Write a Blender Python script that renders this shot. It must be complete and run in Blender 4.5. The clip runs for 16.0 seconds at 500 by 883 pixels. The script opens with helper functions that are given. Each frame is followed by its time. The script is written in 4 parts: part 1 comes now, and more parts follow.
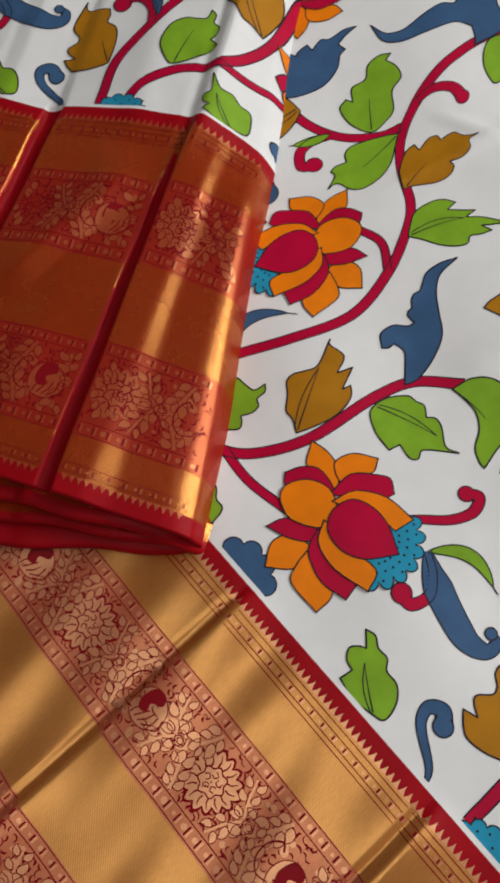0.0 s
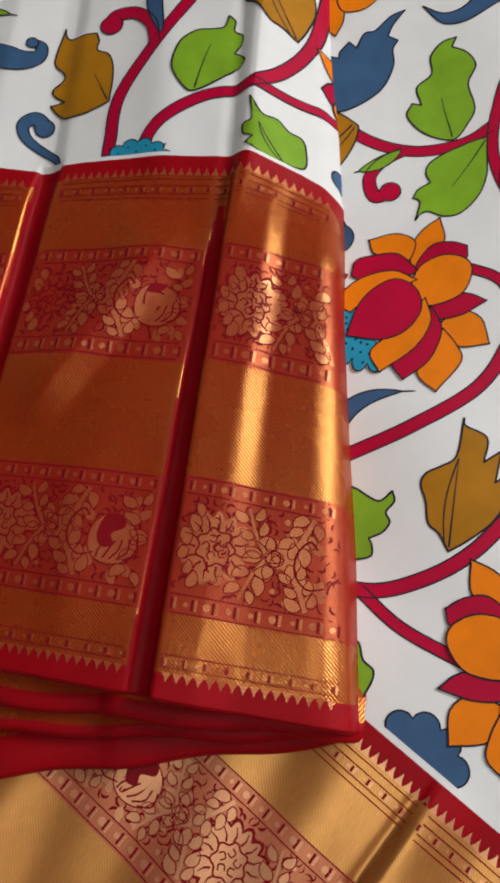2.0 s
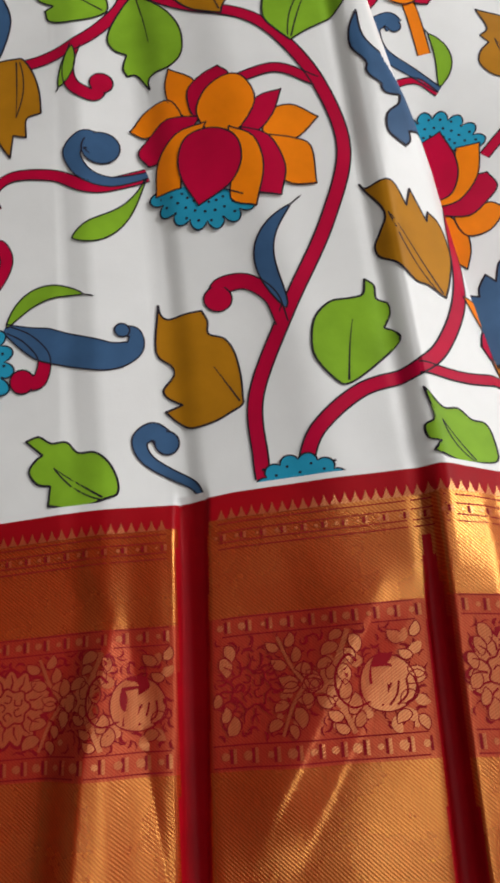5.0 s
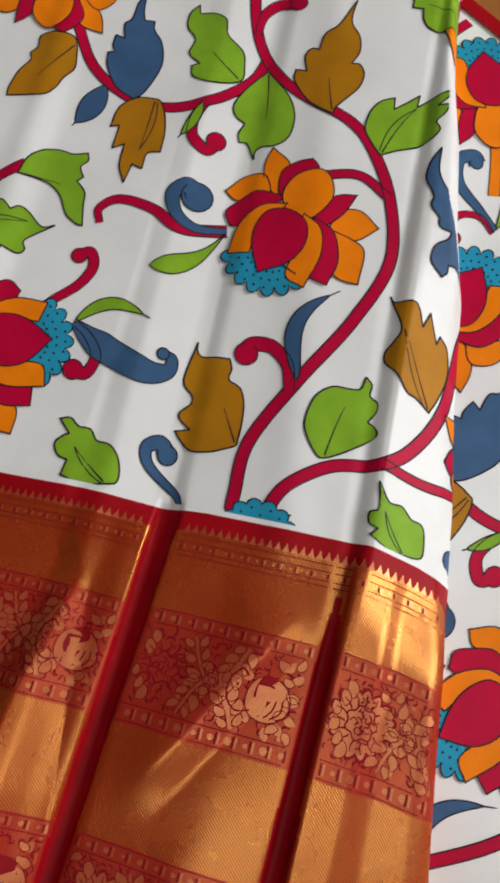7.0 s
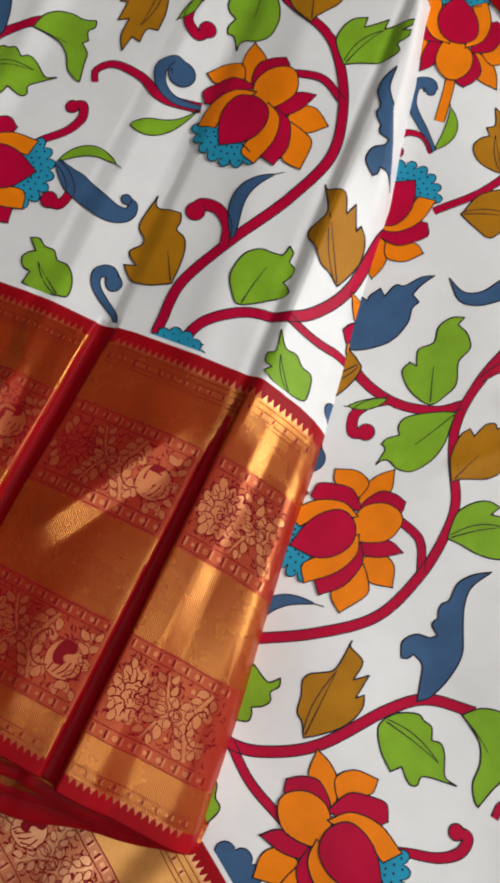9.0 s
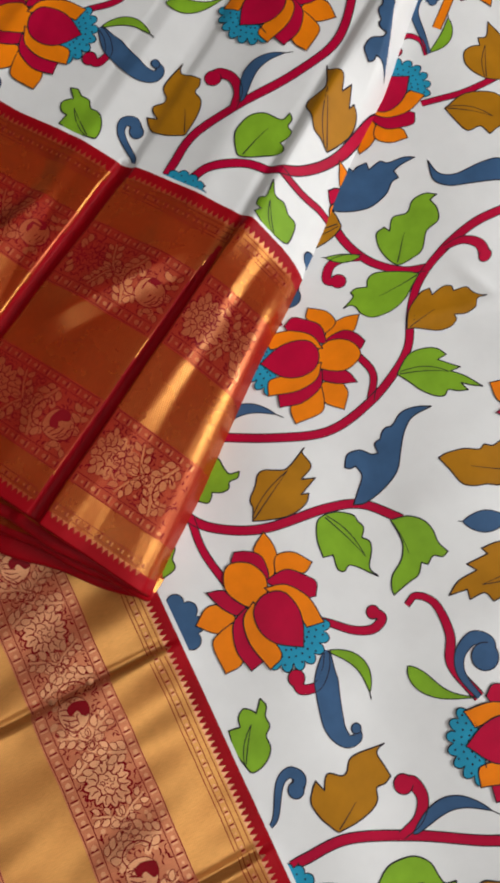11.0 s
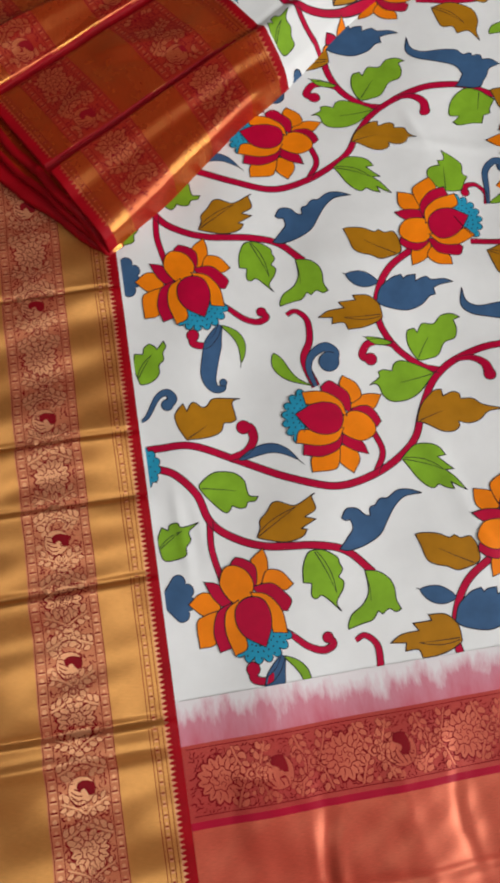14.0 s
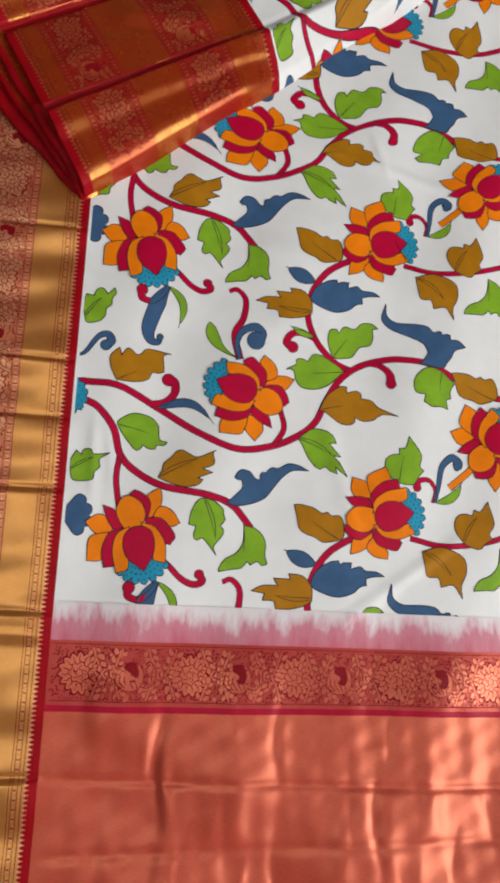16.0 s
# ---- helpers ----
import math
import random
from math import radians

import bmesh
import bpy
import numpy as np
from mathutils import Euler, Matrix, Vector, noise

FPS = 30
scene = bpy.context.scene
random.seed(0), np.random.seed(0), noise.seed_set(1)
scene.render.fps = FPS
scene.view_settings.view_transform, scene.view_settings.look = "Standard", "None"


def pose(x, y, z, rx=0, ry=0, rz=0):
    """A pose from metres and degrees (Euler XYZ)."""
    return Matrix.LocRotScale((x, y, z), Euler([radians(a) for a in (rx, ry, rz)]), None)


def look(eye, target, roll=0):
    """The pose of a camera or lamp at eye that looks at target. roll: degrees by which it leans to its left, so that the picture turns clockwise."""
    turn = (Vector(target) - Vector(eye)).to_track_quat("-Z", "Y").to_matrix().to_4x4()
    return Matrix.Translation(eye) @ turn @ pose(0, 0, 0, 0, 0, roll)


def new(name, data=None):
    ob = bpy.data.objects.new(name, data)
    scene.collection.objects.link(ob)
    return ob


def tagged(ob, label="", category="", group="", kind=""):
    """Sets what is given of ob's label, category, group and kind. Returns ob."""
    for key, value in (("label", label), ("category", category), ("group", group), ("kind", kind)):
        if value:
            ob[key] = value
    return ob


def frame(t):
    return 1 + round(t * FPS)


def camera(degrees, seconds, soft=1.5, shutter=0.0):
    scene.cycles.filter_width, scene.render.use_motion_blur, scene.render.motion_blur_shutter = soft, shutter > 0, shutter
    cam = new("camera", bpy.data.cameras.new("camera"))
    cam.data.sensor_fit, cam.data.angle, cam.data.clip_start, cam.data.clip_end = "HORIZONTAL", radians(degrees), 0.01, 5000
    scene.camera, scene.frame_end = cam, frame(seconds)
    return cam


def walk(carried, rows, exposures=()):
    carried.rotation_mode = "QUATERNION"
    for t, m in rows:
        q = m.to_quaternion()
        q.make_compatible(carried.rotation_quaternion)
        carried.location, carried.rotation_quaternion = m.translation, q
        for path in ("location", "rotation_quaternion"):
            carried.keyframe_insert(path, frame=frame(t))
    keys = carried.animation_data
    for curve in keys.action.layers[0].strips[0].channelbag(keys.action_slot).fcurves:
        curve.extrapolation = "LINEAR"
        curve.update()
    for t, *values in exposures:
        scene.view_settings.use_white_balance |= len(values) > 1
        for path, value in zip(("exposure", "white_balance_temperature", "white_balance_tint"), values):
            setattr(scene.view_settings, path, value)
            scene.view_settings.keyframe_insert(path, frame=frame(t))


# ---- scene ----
cam = camera(37.8, 16.0, soft=3.4)
PATH = [
    (0, (-0.015, -0.054, 0.462), (0.307, 0.497, -1.433), -11.6),
    (0.5, (-0.017, -0.025, 0.456), (0.321, 0.517, -1.439), -12.4),
    (1, (-0.013, 0.026, 0.423), (0.33, 0.562, -1.473), -14.2),
    (1.5, (-0.01, 0.058, 0.391), (0.335, 0.595, -1.504), -16.3),
    (2, (0.004, 0.078, 0.377), (0.353, 0.593, -1.524), -17.0),
    (2.5, (0.017, 0.087, 0.378), (0.382, 0.569, -1.528), -16.8),
    (3, (0.023, 0.119, 0.373), (0.394, 0.567, -1.541), -17.6),
    (3.5, (0.03, 0.175, 0.367), (0.416, 0.562, -1.557), -15.8),
    (4, (0.048, 0.222, 0.365), (0.448, 0.566, -1.564), -13.8),
    (4.5, (0.064, 0.269, 0.363), (0.498, 0.596, -1.562), -10.4),
    (5, (0.083, 0.31, 0.373), (0.542, 0.624, -1.548), -6.3),
    (5.2, (0.09, 0.32, 0.378), (0.561, 0.639, -1.539), -4.6),
    (7.3, (0.115, 0.283, 0.469), (0.432, 0.66, -1.47), -0.4),
    (7.5, (0.113, 0.278, 0.476), (0.42, 0.636, -1.467), 1.6),
    (8, (0.112, 0.241, 0.495), (0.393, 0.584, -1.456), 3.1),
    (8.5, (0.103, 0.204, 0.508), (0.387, 0.537, -1.443), 6.1),
    (9, (0.1, 0.168, 0.521), (0.363, 0.491, -1.436), 6.5),
    (9.5, (0.09, 0.132, 0.533), (0.36, 0.442, -1.424), 9.8),
    (10, (0.069, 0.088, 0.539), (0.346, 0.411, -1.415), 10.5),
    (10.2, (0.07, 0.076, 0.548), (0.321, 0.377, -1.413), 10.4),
    (12.3, (0.027, -0.128, 0.627), (0.211, 0.315, -1.314), 2.8),
    (12.5, (0.031, -0.157, 0.639), (0.221, 0.283, -1.303), 4.8),
    (13, (0.05, -0.245, 0.665), (0.224, 0.219, -1.273), 5.6),
    (13.5, (0.045, -0.307, 0.695), (0.216, 0.155, -1.244), 8.8),
    (14, (0.042, -0.342, 0.715), (0.221, 0.107, -1.225), 12.9),
    (14.5, (0.035, -0.359, 0.738), (0.263, 0.056, -1.205), 23.1),
    (15, (0.05, -0.368, 0.76), (0.297, 0.032, -1.184), 29.1),
    (15.5, (0.06, -0.373, 0.776), (0.347, 0.009, -1.165), 38.1),
    (16, (0.066, -0.382, 0.809), (0.389, -0.006, -1.128), 44.1),
]
walk(cam, [(t, look(eye, target, roll)) for t, eye, target, roll in PATH], [(0.0, -0.20), (1.2, -0.20), (2.2, -0.07), (4.0, 0.03), (7.5, 0.03), (10.0, -0.03), (13.0, -0.12), (16.0, -0.13)])

# ---- world and light ----
world = bpy.data.worlds.new("room_air")
scene.world = world
world.use_nodes = True
wn = world.node_tree.nodes
sky = wn.new("ShaderNodeTexSky")
sky.sky_type, sky.sun_disc = "NISHITA", False
sky.sun_elevation, sky.sun_rotation = radians(40), radians(130)
world.node_tree.links.new(sky.outputs[0], wn["Background"].inputs[0])
wn["Background"].inputs[1].default_value = 0.1


def area_lamp(name, m, sx, sy, watts, colour):
    data = bpy.data.lights.new(name, "AREA")
    data.shape, data.size, data.size_y, data.energy, data.color = "RECTANGLE", sx, sy, watts, colour
    ob = new(name, data)
    ob.matrix_world = m
    return ob


# added area lamp inside a windowless wall; lights the pleats from the side
area_lamp("side_light", look((3.29, -1.4, 2.05), (0, 0, 0.3)), 2.38, 1.82, 222, (1.0, 0.995, 0.99))
# added overhead lamp, out of view, for the flat gold to mirror
area_lamp("overhead_light", look((-0.3, -0.45, 3.0), (-0.3, -0.45, 0)), 1.4, 0.7, 18, (1.0, 0.98, 0.95))


# ---- materials ----
def material(name, rough, metal=0.0, spec=0.5, sheen=0.0):
    m = bpy.data.materials.new(name)
    m.use_nodes = True
    n, l = m.node_tree.nodes, m.node_tree.links
    b = n["Principled BSDF"]
    b.inputs["Roughness"].default_value = rough
    b.inputs["Metallic"].default_value = metal
    b.inputs["Specular IOR Level"].default_value = spec
    b.inputs["Sheen Weight"].default_value = sheen
    uv = n.new("ShaderNodeUVMap")
    return m, n, l, b, uv.outputs[0]


def noise_tex(n, l, vec, scale, detail=3.0, rough=0.55):
    t = n.new("ShaderNodeTexNoise")
    t.inputs["Scale"].default_value, t.inputs["Detail"].default_value, t.inputs["Roughness"].default_value = scale, detail, rough
    l.new(vec, t.inputs["Vector"])
    return t.outputs["Fac"]


def stretched(n, l, vec, sx, sy, turn=0.0):
    mp = n.new("ShaderNodeMapping")
    mp.inputs["Scale"].default_value = (sx, sy, 1)
    mp.inputs["Rotation"].default_value = (0, 0, turn)
    l.new(vec, mp.inputs["Vector"])
    return mp.outputs[0]


def ramp(n, l, fac, stops):
    r = n.new("ShaderNodeValToRGB")
    e = r.color_ramp.elements
    while len(e) < len(stops):
        e.new(0.5)
    for el, (p, c) in zip(e, stops):
        el.position, el.color = p, (*c, 1)
    l.new(fac, r.inputs[0])
    return r.outputs[0]


def math_node(n, l, op, a, b=None):
    m = n.new("ShaderNodeMath")
    m.operation = op
    for i, v in enumerate((a, b)):
        if v is None:
            continue
        if isinstance(v, (int, float)):
            m.inputs[i].default_value = v
        else:
            l.new(v, m.inputs[i])
    return m.outputs[0]


def bump(n, l, b, height, strength, dist):
    k = n.new("ShaderNodeBump")
    k.inputs["Strength"].default_value, k.inputs["Distance"].default_value = strength, dist
    l.new(height, k.inputs["Height"])
    l.new(k.outputs[0], b.inputs["Normal"])


def twill(n, l, uv, per_metre, turn):
    w = n.new("ShaderNodeTexWave")
    w.inputs["Scale"].default_value = per_metre / 3.14
    w.inputs["Distortion"].default_value = 0.6
    w.inputs["Detail"].default_value = 1.0
    l.new(stretched(n, l, uv, 1, 1, turn), w.inputs["Vector"])
    return w.outputs["Fac"]


def shade(c, k):
    return tuple(min(1.0, v * k) for v in c)


def silk(name, colour, rough=0.5, sheen=0.0, spread=0.06, weave=0.12):
    """Plain woven silk or printed dye on it: fine threads, faint blotches."""
    m, n, l, b, uv = material(name, rough, sheen=sheen, spec=0.28 if sheen else 0.12)
    f = noise_tex(n, l, uv, 38, 4)
    l.new(ramp(n, l, f, [(0.3, shade(colour, 1 - spread)), (0.7, shade(colour, 1 + spread))]), b.inputs["Base Color"])
    th = math_node(n, l, "ADD", noise_tex(n, l, stretched(n, l, uv, 1800, 260), 1.0, 1), noise_tex(n, l, stretched(n, l, uv, 260, 1800), 1.0, 1))
    bump(n, l, b, th, weave, 0.0004)
    return m


def zari(name, gold, warp, rough, cover, twills=760, turn=0.75, patch=0.2, relief=0.2):
    """Metal thread over coloured silk warp: fine twill, thread streaks, uneven cover that lets the warp through."""
    m, n, l, b, uv = material(name, 0.55, spec=0.1)
    met = n.new("ShaderNodeBsdfPrincipled")
    met.inputs["Metallic"].default_value = 1.0
    tw = twill(n, l, uv, twills, turn)
    streak = noise_tex(n, l, stretched(n, l, uv, 160, 1500), 1.0, 2)
    blot = noise_tex(n, l, uv, 24, 5)
    l.new(ramp(n, l, streak, [(0.3, shade(warp, 0.85)), (0.7, shade(warp, 1.15))]), b.inputs["Base Color"])
    l.new(ramp(n, l, streak, [(0.25, shade(gold, 0.92)), (0.75, shade(gold, 1.06))]), met.inputs["Base Color"])
    l.new(math_node(n, l, "ADD", rough - 0.08, math_node(n, l, "MULTIPLY", blot, 0.16)), met.inputs["Roughness"])
    fac = math_node(n, l, "ADD", cover - 0.2, math_node(n, l, "ADD", math_node(n, l, "MULTIPLY", tw, relief), math_node(n, l, "MULTIPLY", blot, patch)))
    mix = n.new("ShaderNodeMixShader")
    l.new(fac, mix.inputs[0])
    l.new(b.outputs[0], mix.inputs[1])
    l.new(met.outputs[0], mix.inputs[2])
    l.new(mix.outputs[0], n["Material Output"].inputs[0])
    k = n.new("ShaderNodeBump")
    k.inputs["Strength"].default_value, k.inputs["Distance"].default_value = relief, 0.0004
    l.new(math_node(n, l, "ADD", tw, streak), k.inputs["Height"])
    l.new(k.outputs[0], b.inputs["Normal"])
    l.new(k.outputs[0], met.inputs["Normal"])
    return m


WHITE = silk("white_silk", (0.80, 0.80, 0.795), 0.42, 0.05, 0.025, 0.10)
RED = silk("red_silk", (0.32, 0.0008, 0.006), 0.5, 0.0, 0.12, 0.2)
GREEN = silk("green_dye", (0.215, 0.40, 0.022), spread=0.14)
OCHRE = silk("ochre_dye", (0.42, 0.175, 0.006), spread=0.12)
BLUE = silk("blue_dye", (0.045, 0.105, 0.215), spread=0.14)
CRIMSON = silk("crimson_dye", (0.46, 0.001, 0.036), spread=0.12)
ORANGE = silk("orange_dye", (0.86, 0.215, 0.003), spread=0.10)
TEAL = silk("teal_dye", (0.02, 0.29, 0.46), spread=0.12)
INK = silk("ink_line", (0.02, 0.014, 0.022), 0.55)
# the border's gold thread, then redder, darker copies that paint shade onto the bundle
GOLD = zari("gold_zari", (0.88, 0.465, 0.145), (0.40, 0.128, 0.028), 0.37, 0.40, patch=0.36, relief=0.14)
GROUND = zari("rose_gold_brocade", (0.86, 0.40, 0.20), (0.45, 0.100, 0.048), 0.40, 0.36, 900, relief=0.1)
MOTIF = zari("gold_brocade_thread", (0.95, 0.52, 0.27), (0.55, 0.20, 0.10), 0.36, 0.44, 900, -0.6, relief=0.12)
SHADED_GOLD = zari("gold_zari_shaded", (0.98, 0.47, 0.12), (0.32, 0.022, 0.002), 0.27, 0.23, relief=0.22)
SHADED_GROUND = zari("rose_brocade_shaded", (0.88, 0.30, 0.12), (0.33, 0.013, 0.007), 0.32, 0.19, 900, relief=0.12)
SHADED_MOTIF = zari("gold_brocade_shaded", (0.95, 0.46, 0.20), (0.36, 0.045, 0.014), 0.31, 0.27, 900, -0.6, relief=0.16)
ROSE_MOTIF = zari("rose_gold_thread", (0.80, 0.28, 0.16), (0.44, 0.060, 0.040), 0.36, 0.30, 900, -0.6, relief=0.05)
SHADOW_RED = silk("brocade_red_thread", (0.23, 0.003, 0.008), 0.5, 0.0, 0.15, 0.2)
COPPER = zari("copper_zari", (0.84, 0.30, 0.17), (0.47, 0.056, 0.034), 0.40, 0.27, 800, 0.3, 0.2, 0.04)
PINK_BROCADE = zari("rose_brocade", (0.62, 0.18, 0.12), (0.38, 0.025, 0.026), 0.40, 0.24, 900, 0.3, 0.2, 0.06)
MAGENTA = silk("magenta_silk", (0.40, 0.004, 0.028), 0.45)


def fringe_material():
    """Resist-dyed join: white silk giving way to rose in uneven vertical tongues."""
    m, n, l, b, uv = material("resist_dyed_join", 0.5, sheen=0.1, spec=0.3)
    sep = n.new("ShaderNodeSeparateXYZ")
    l.new(uv, sep.inputs[0])
    tongues = noise_tex(n, l, stretched(n, l, uv, 48, 13), 1.0, 5, 0.65)
    down = math_node(n, l, "MULTIPLY", math_node(n, l, "SUBTRACT", -0.412, sep.outputs[1]), 24.0)
    fac = math_node(n, l, "ADD", math_node(n, l, "MULTIPLY", down, 0.75), math_node(n, l, "MULTIPLY", math_node(n, l, "SUBTRACT", tongues, 0.5), 1.5))
    l.new(ramp(n, l, fac, [(0.0, (0.76, 0.70, 0.71)), (0.18, (0.70, 0.50, 0.54)), (0.36, (0.60, 0.22, 0.28)), (0.9, (0.55, 0.10, 0.15))]), b.inputs["Base Color"])
    bump(n, l, b, tongues, 0.2, 0.001)
    return m


FRINGE = fringe_material()


def plaster(name, colour):
    m, n, l, b, uv = material(name, 0.8)
    co = n.new("ShaderNodeTexCoord")
    f = noise_tex(n, l, co.outputs["Object"], 3, 5)
    l.new(ramp(n, l, f, [(0.3, shade(colour, 0.93)), (0.7, shade(colour, 1.05))]), b.inputs["Base Color"])
    return m


WALL = plaster("wall_paint", (0.30, 0.285, 0.27))
CEIL = plaster("ceiling_paint", (0.22, 0.21, 0.20))
FLOOR = plaster("floor_stone", (0.42, 0.38, 0.33))


# ---- meshes ----
def mesh_object(name, verts, faces, mats, parent=None, uvs=None, index=None, label="", smooth=True):
    me = bpy.data.meshes.new(name)
    me.from_pydata(verts, [], faces)
    for m in mats:
        me.materials.append(m)
    if index is not None:
        me.polygons.foreach_set("material_index", index)
    if smooth:
        me.polygons.foreach_set("use_smooth", [True] * len(me.polygons))
    if uvs is not None:
        lay = me.uv_layers.new(name="UVMap")
        vi = np.empty(len(me.loops), dtype=np.int32)
        me.loops.foreach_get("vertex_index", vi)
        lay.data.foreach_set("uv", np.asarray(uvs, dtype=np.float32)[vi].ravel())
    me.update()
    ob = new(name, me)
    if parent:
        ob.parent = parent
    if label:
        tagged(ob, label)
    return ob


def box(name, x0, x1, y0, y1, z0, z1, mat):
    v = [(x, y, z) for z in (z0, z1) for x, y in ((x0, y0), (x1, y0), (x1, y1), (x0, y1))]
    f = [(3, 2, 1, 0), (4, 5, 6, 7), (0, 1, 5, 4), (1, 2, 6, 5), (2, 3, 7, 6), (3, 0, 4, 7)]
    return mesh_object(name, v, f, [mat], smooth=False)


# ---- the room that closes the place ----
FLOOR_Z = -0.008
tagged(box("floor", -3.6, 3.6, -3.6, 3.6, FLOOR_Z - 0.1, FLOOR_Z, FLOOR), "plain stone floor under the spread cloth", "floor", kind="structure")
tagged(box("ceiling", -3.6, 3.6, -3.6, 3.6, 3.1, 3.2, CEIL), "plain painted ceiling", "ceiling", kind="structure")
for nm, a in (("wall_west", (-3.6, -3.5, -3.6, 3.6)), ("wall_north", (-3.5, 3.5, 3.5, 3.6)), ("wall_south", (-3.5, 3.5, -3.6, -3.5)), ("wall_east", (3.5, 3.6, -3.6, 3.6))):
    tagged(box(nm, *a, FLOOR_Z, 3.1, WALL), "plain painted room wall", "wall", kind="structure")


# ---- shape of the cloth ----
def smooth(a, b, v):
    t = np.clip((v - a) / (b - a), 0, 1)
    return t * t * (3 - 2 * t)


def bell(v, w):
    return np.exp(-(v / w) ** 2)


CREASES = ((0.005, 0.004), (-0.153, 0.0045), (-0.218, 0.003), (-0.298, 0.004), (-0.426, 0.003), (-0.59, 0.004))


def wrinkles():
    rnd = random.Random(21)
    out = []
    for i in range(26):
        x, y, a = rnd.uniform(0.02, 0.53), rnd.uniform(-0.76, -0.47), rnd.choice((1.57, 1.57, 1.57, 0.05)) + rnd.uniform(-0.3, 0.3)
        out.append((x, y, math.cos(a), math.sin(a), rnd.uniform(0.025, 0.07), rnd.choice((-1, 1)) * rnd.uniform(0.0006, 0.0015), rnd.uniform(0.003, 0.008)))
    return out


WRINKLES = wrinkles()


def h_spread(x, y):
    """Height of the cloth that lies spread on the floor."""
    x, y = np.asarray(x, float), np.asarray(y, float)
    z = 0.0021 * np.sin(17 * x + 9 * y + 0.6) * np.sin(13 * y - 8 * x) + 0.0010 * np.sin(41 * x - 23 * y + 1.2) * np.sin(29 * y + 15 * x)
    z = z + 0.0009 * np.sin(63 * x + 31 * y) * bell(x - 0.33, 0.12) * bell(y + 0.12, 0.2)
    z = z + (0.0042 * np.sin(9 * x - 21 * y + 0.4) * np.sin(24 * x + 6 * y) + 0.0013 * np.sin(38 * x + 17 * y + 2) * np.sin(31 * y - 12 * x)) * smooth(0.0, 0.08, x)
    for (x0, y0, x1, y1), d, wd in (((0.31, -0.425, 0.46, -0.32), 0.0020, 0.0075), ((0.025, -0.215, 0.03, -0.30), 0.0018, 0.005), ((0.043, -0.23, 0.05, -0.29), 0.0012, 0.004), ((0.29, -0.20, 0.33, -0.33), 0.002, 0.010), ((0.27, 0.16, 0.46, 0.12), 0.002, 0.007), ((0.345, 0.178, 0.362, 0.138), 0.003, 0.006), ((0.10, -0.06, 0.24, -0.09), 0.0026, 0.02), ((0.20, 0.02, 0.42, -0.03), 0.0022, 0.02)):
        lx, ly = x1 - x0, y1 - y0
        ln = math.hypot(lx, ly)
        u, v = ((x - x0) * lx + (y - y0) * ly) / ln, (-(x - x0) * ly + (y - y0) * lx) / ln
        z = z + d * smooth(-0.02, 0.02, u) * smooth(ln + 0.02, ln - 0.02, u) * bell(v, wd)
    left = smooth(0.012, -0.03, x)
    for yc, d in CREASES:
        u = y - yc - 0.02 * (x + 0.07) * math.sin(yc * 60)
        z = z + left * (1.25 * d * smooth(-0.05, -0.002, u) ** 1.4 * smooth(0.0035, -0.001, u) - 0.55 * d * bell(u - 0.0045, 0.0026))
    z = z - left * 0.06 * np.clip(y - 0.012, 0, 0.1)
    z = z + left * (0.003 * bell(y + 0.447, 0.006) + 0.0012 * np.sin(70 * y + 22 * x) + 0.0008 * np.sin(133 * y - 31 * x + 1))
    end = smooth(-0.43, -0.56, y) * smooth(0.0, 0.04, x)
    for xc, d, w in ((0.075, 0.003, 0.012), (0.118, -0.003, 0.006), (0.13, 0.004, 0.007), (0.205, 0.0035, 0.014), (0.245, -0.0025, 0.006), (0.31, 0.003, 0.02), (0.352, -0.003, 0.006), (0.415, 0.003, 0.012), (0.47, 0.003, 0.02)):
        z = z + 0.75 * end * d * (0.55 + 0.45 * np.sin(y * 38 + xc * 90)) * bell(x - xc - 0.05 * (y + 0.55) * math.sin(xc * 50) - 0.004 * np.sin(y * 55 + xc * 40), w)
    z = z - 0.0022 * bell(y + 0.592 + 0.02 * (x - 0.25), 0.004) * smooth(0.0, 0.03, x)
    z = z + end * 0.0007 * np.sin(95 * x + 60 * y) * np.sin(70 * y - 40 * x) + end * 0.0005 * np.sin(180 * x - 90 * y) * np.sin(120 * y + 50 * x)
    z = z - 0.0016 * bell(y + 0.66 - 0.02 * x, 0.005) * smooth(0.0, 0.03, x)
    for xc, yc, ca, sa, ln, d, w in WRINKLES:
        u, v = (x - xc) * ca + (y - yc) * sa, (y - yc) * ca - (x - xc) * sa
        z = z + smooth(-0.44, -0.47, y) * smooth(0.0, 0.03, x) * d * np.exp(-np.abs(v) / w) * bell(u, ln)
    return z + 0.001


TURN_UP, ORIGIN_UP = radians(31.8), (0.0525, 0.4871)
CU, SU = math.cos(TURN_UP), math.sin(TURN_UP)


def fold_edge(X):
    return np.interp(X, (-0.30, -0.27, -0.20, -0.147, -0.072, 0.0, 0.05, 0.08, 0.13, 0.185, 0.235, 0.29, 0.34, 0.40, 0.8), (-0.340, -0.3365, -0.328, -0.3205, -0.311, -0.304, -0.302, -0.298, -0.293, -0.288, -0.278, -0.272, -0.262, -0.256, -0.25))


PANELS = ((-0.30, -0.275, -0.250, -0.245, -0.20, -0.16, -0.138, -0.131, -0.092, -0.086, -0.06, 0.0, 0.02, 0.026, 0.4), (0.026, 0.031, 0.0345, 0.0300, 0.0285, 0.0240, 0.0218, 0.0172, 0.0180, 0.0142, 0.013, 0.011, 0.0125, 0.0095, 0.009))


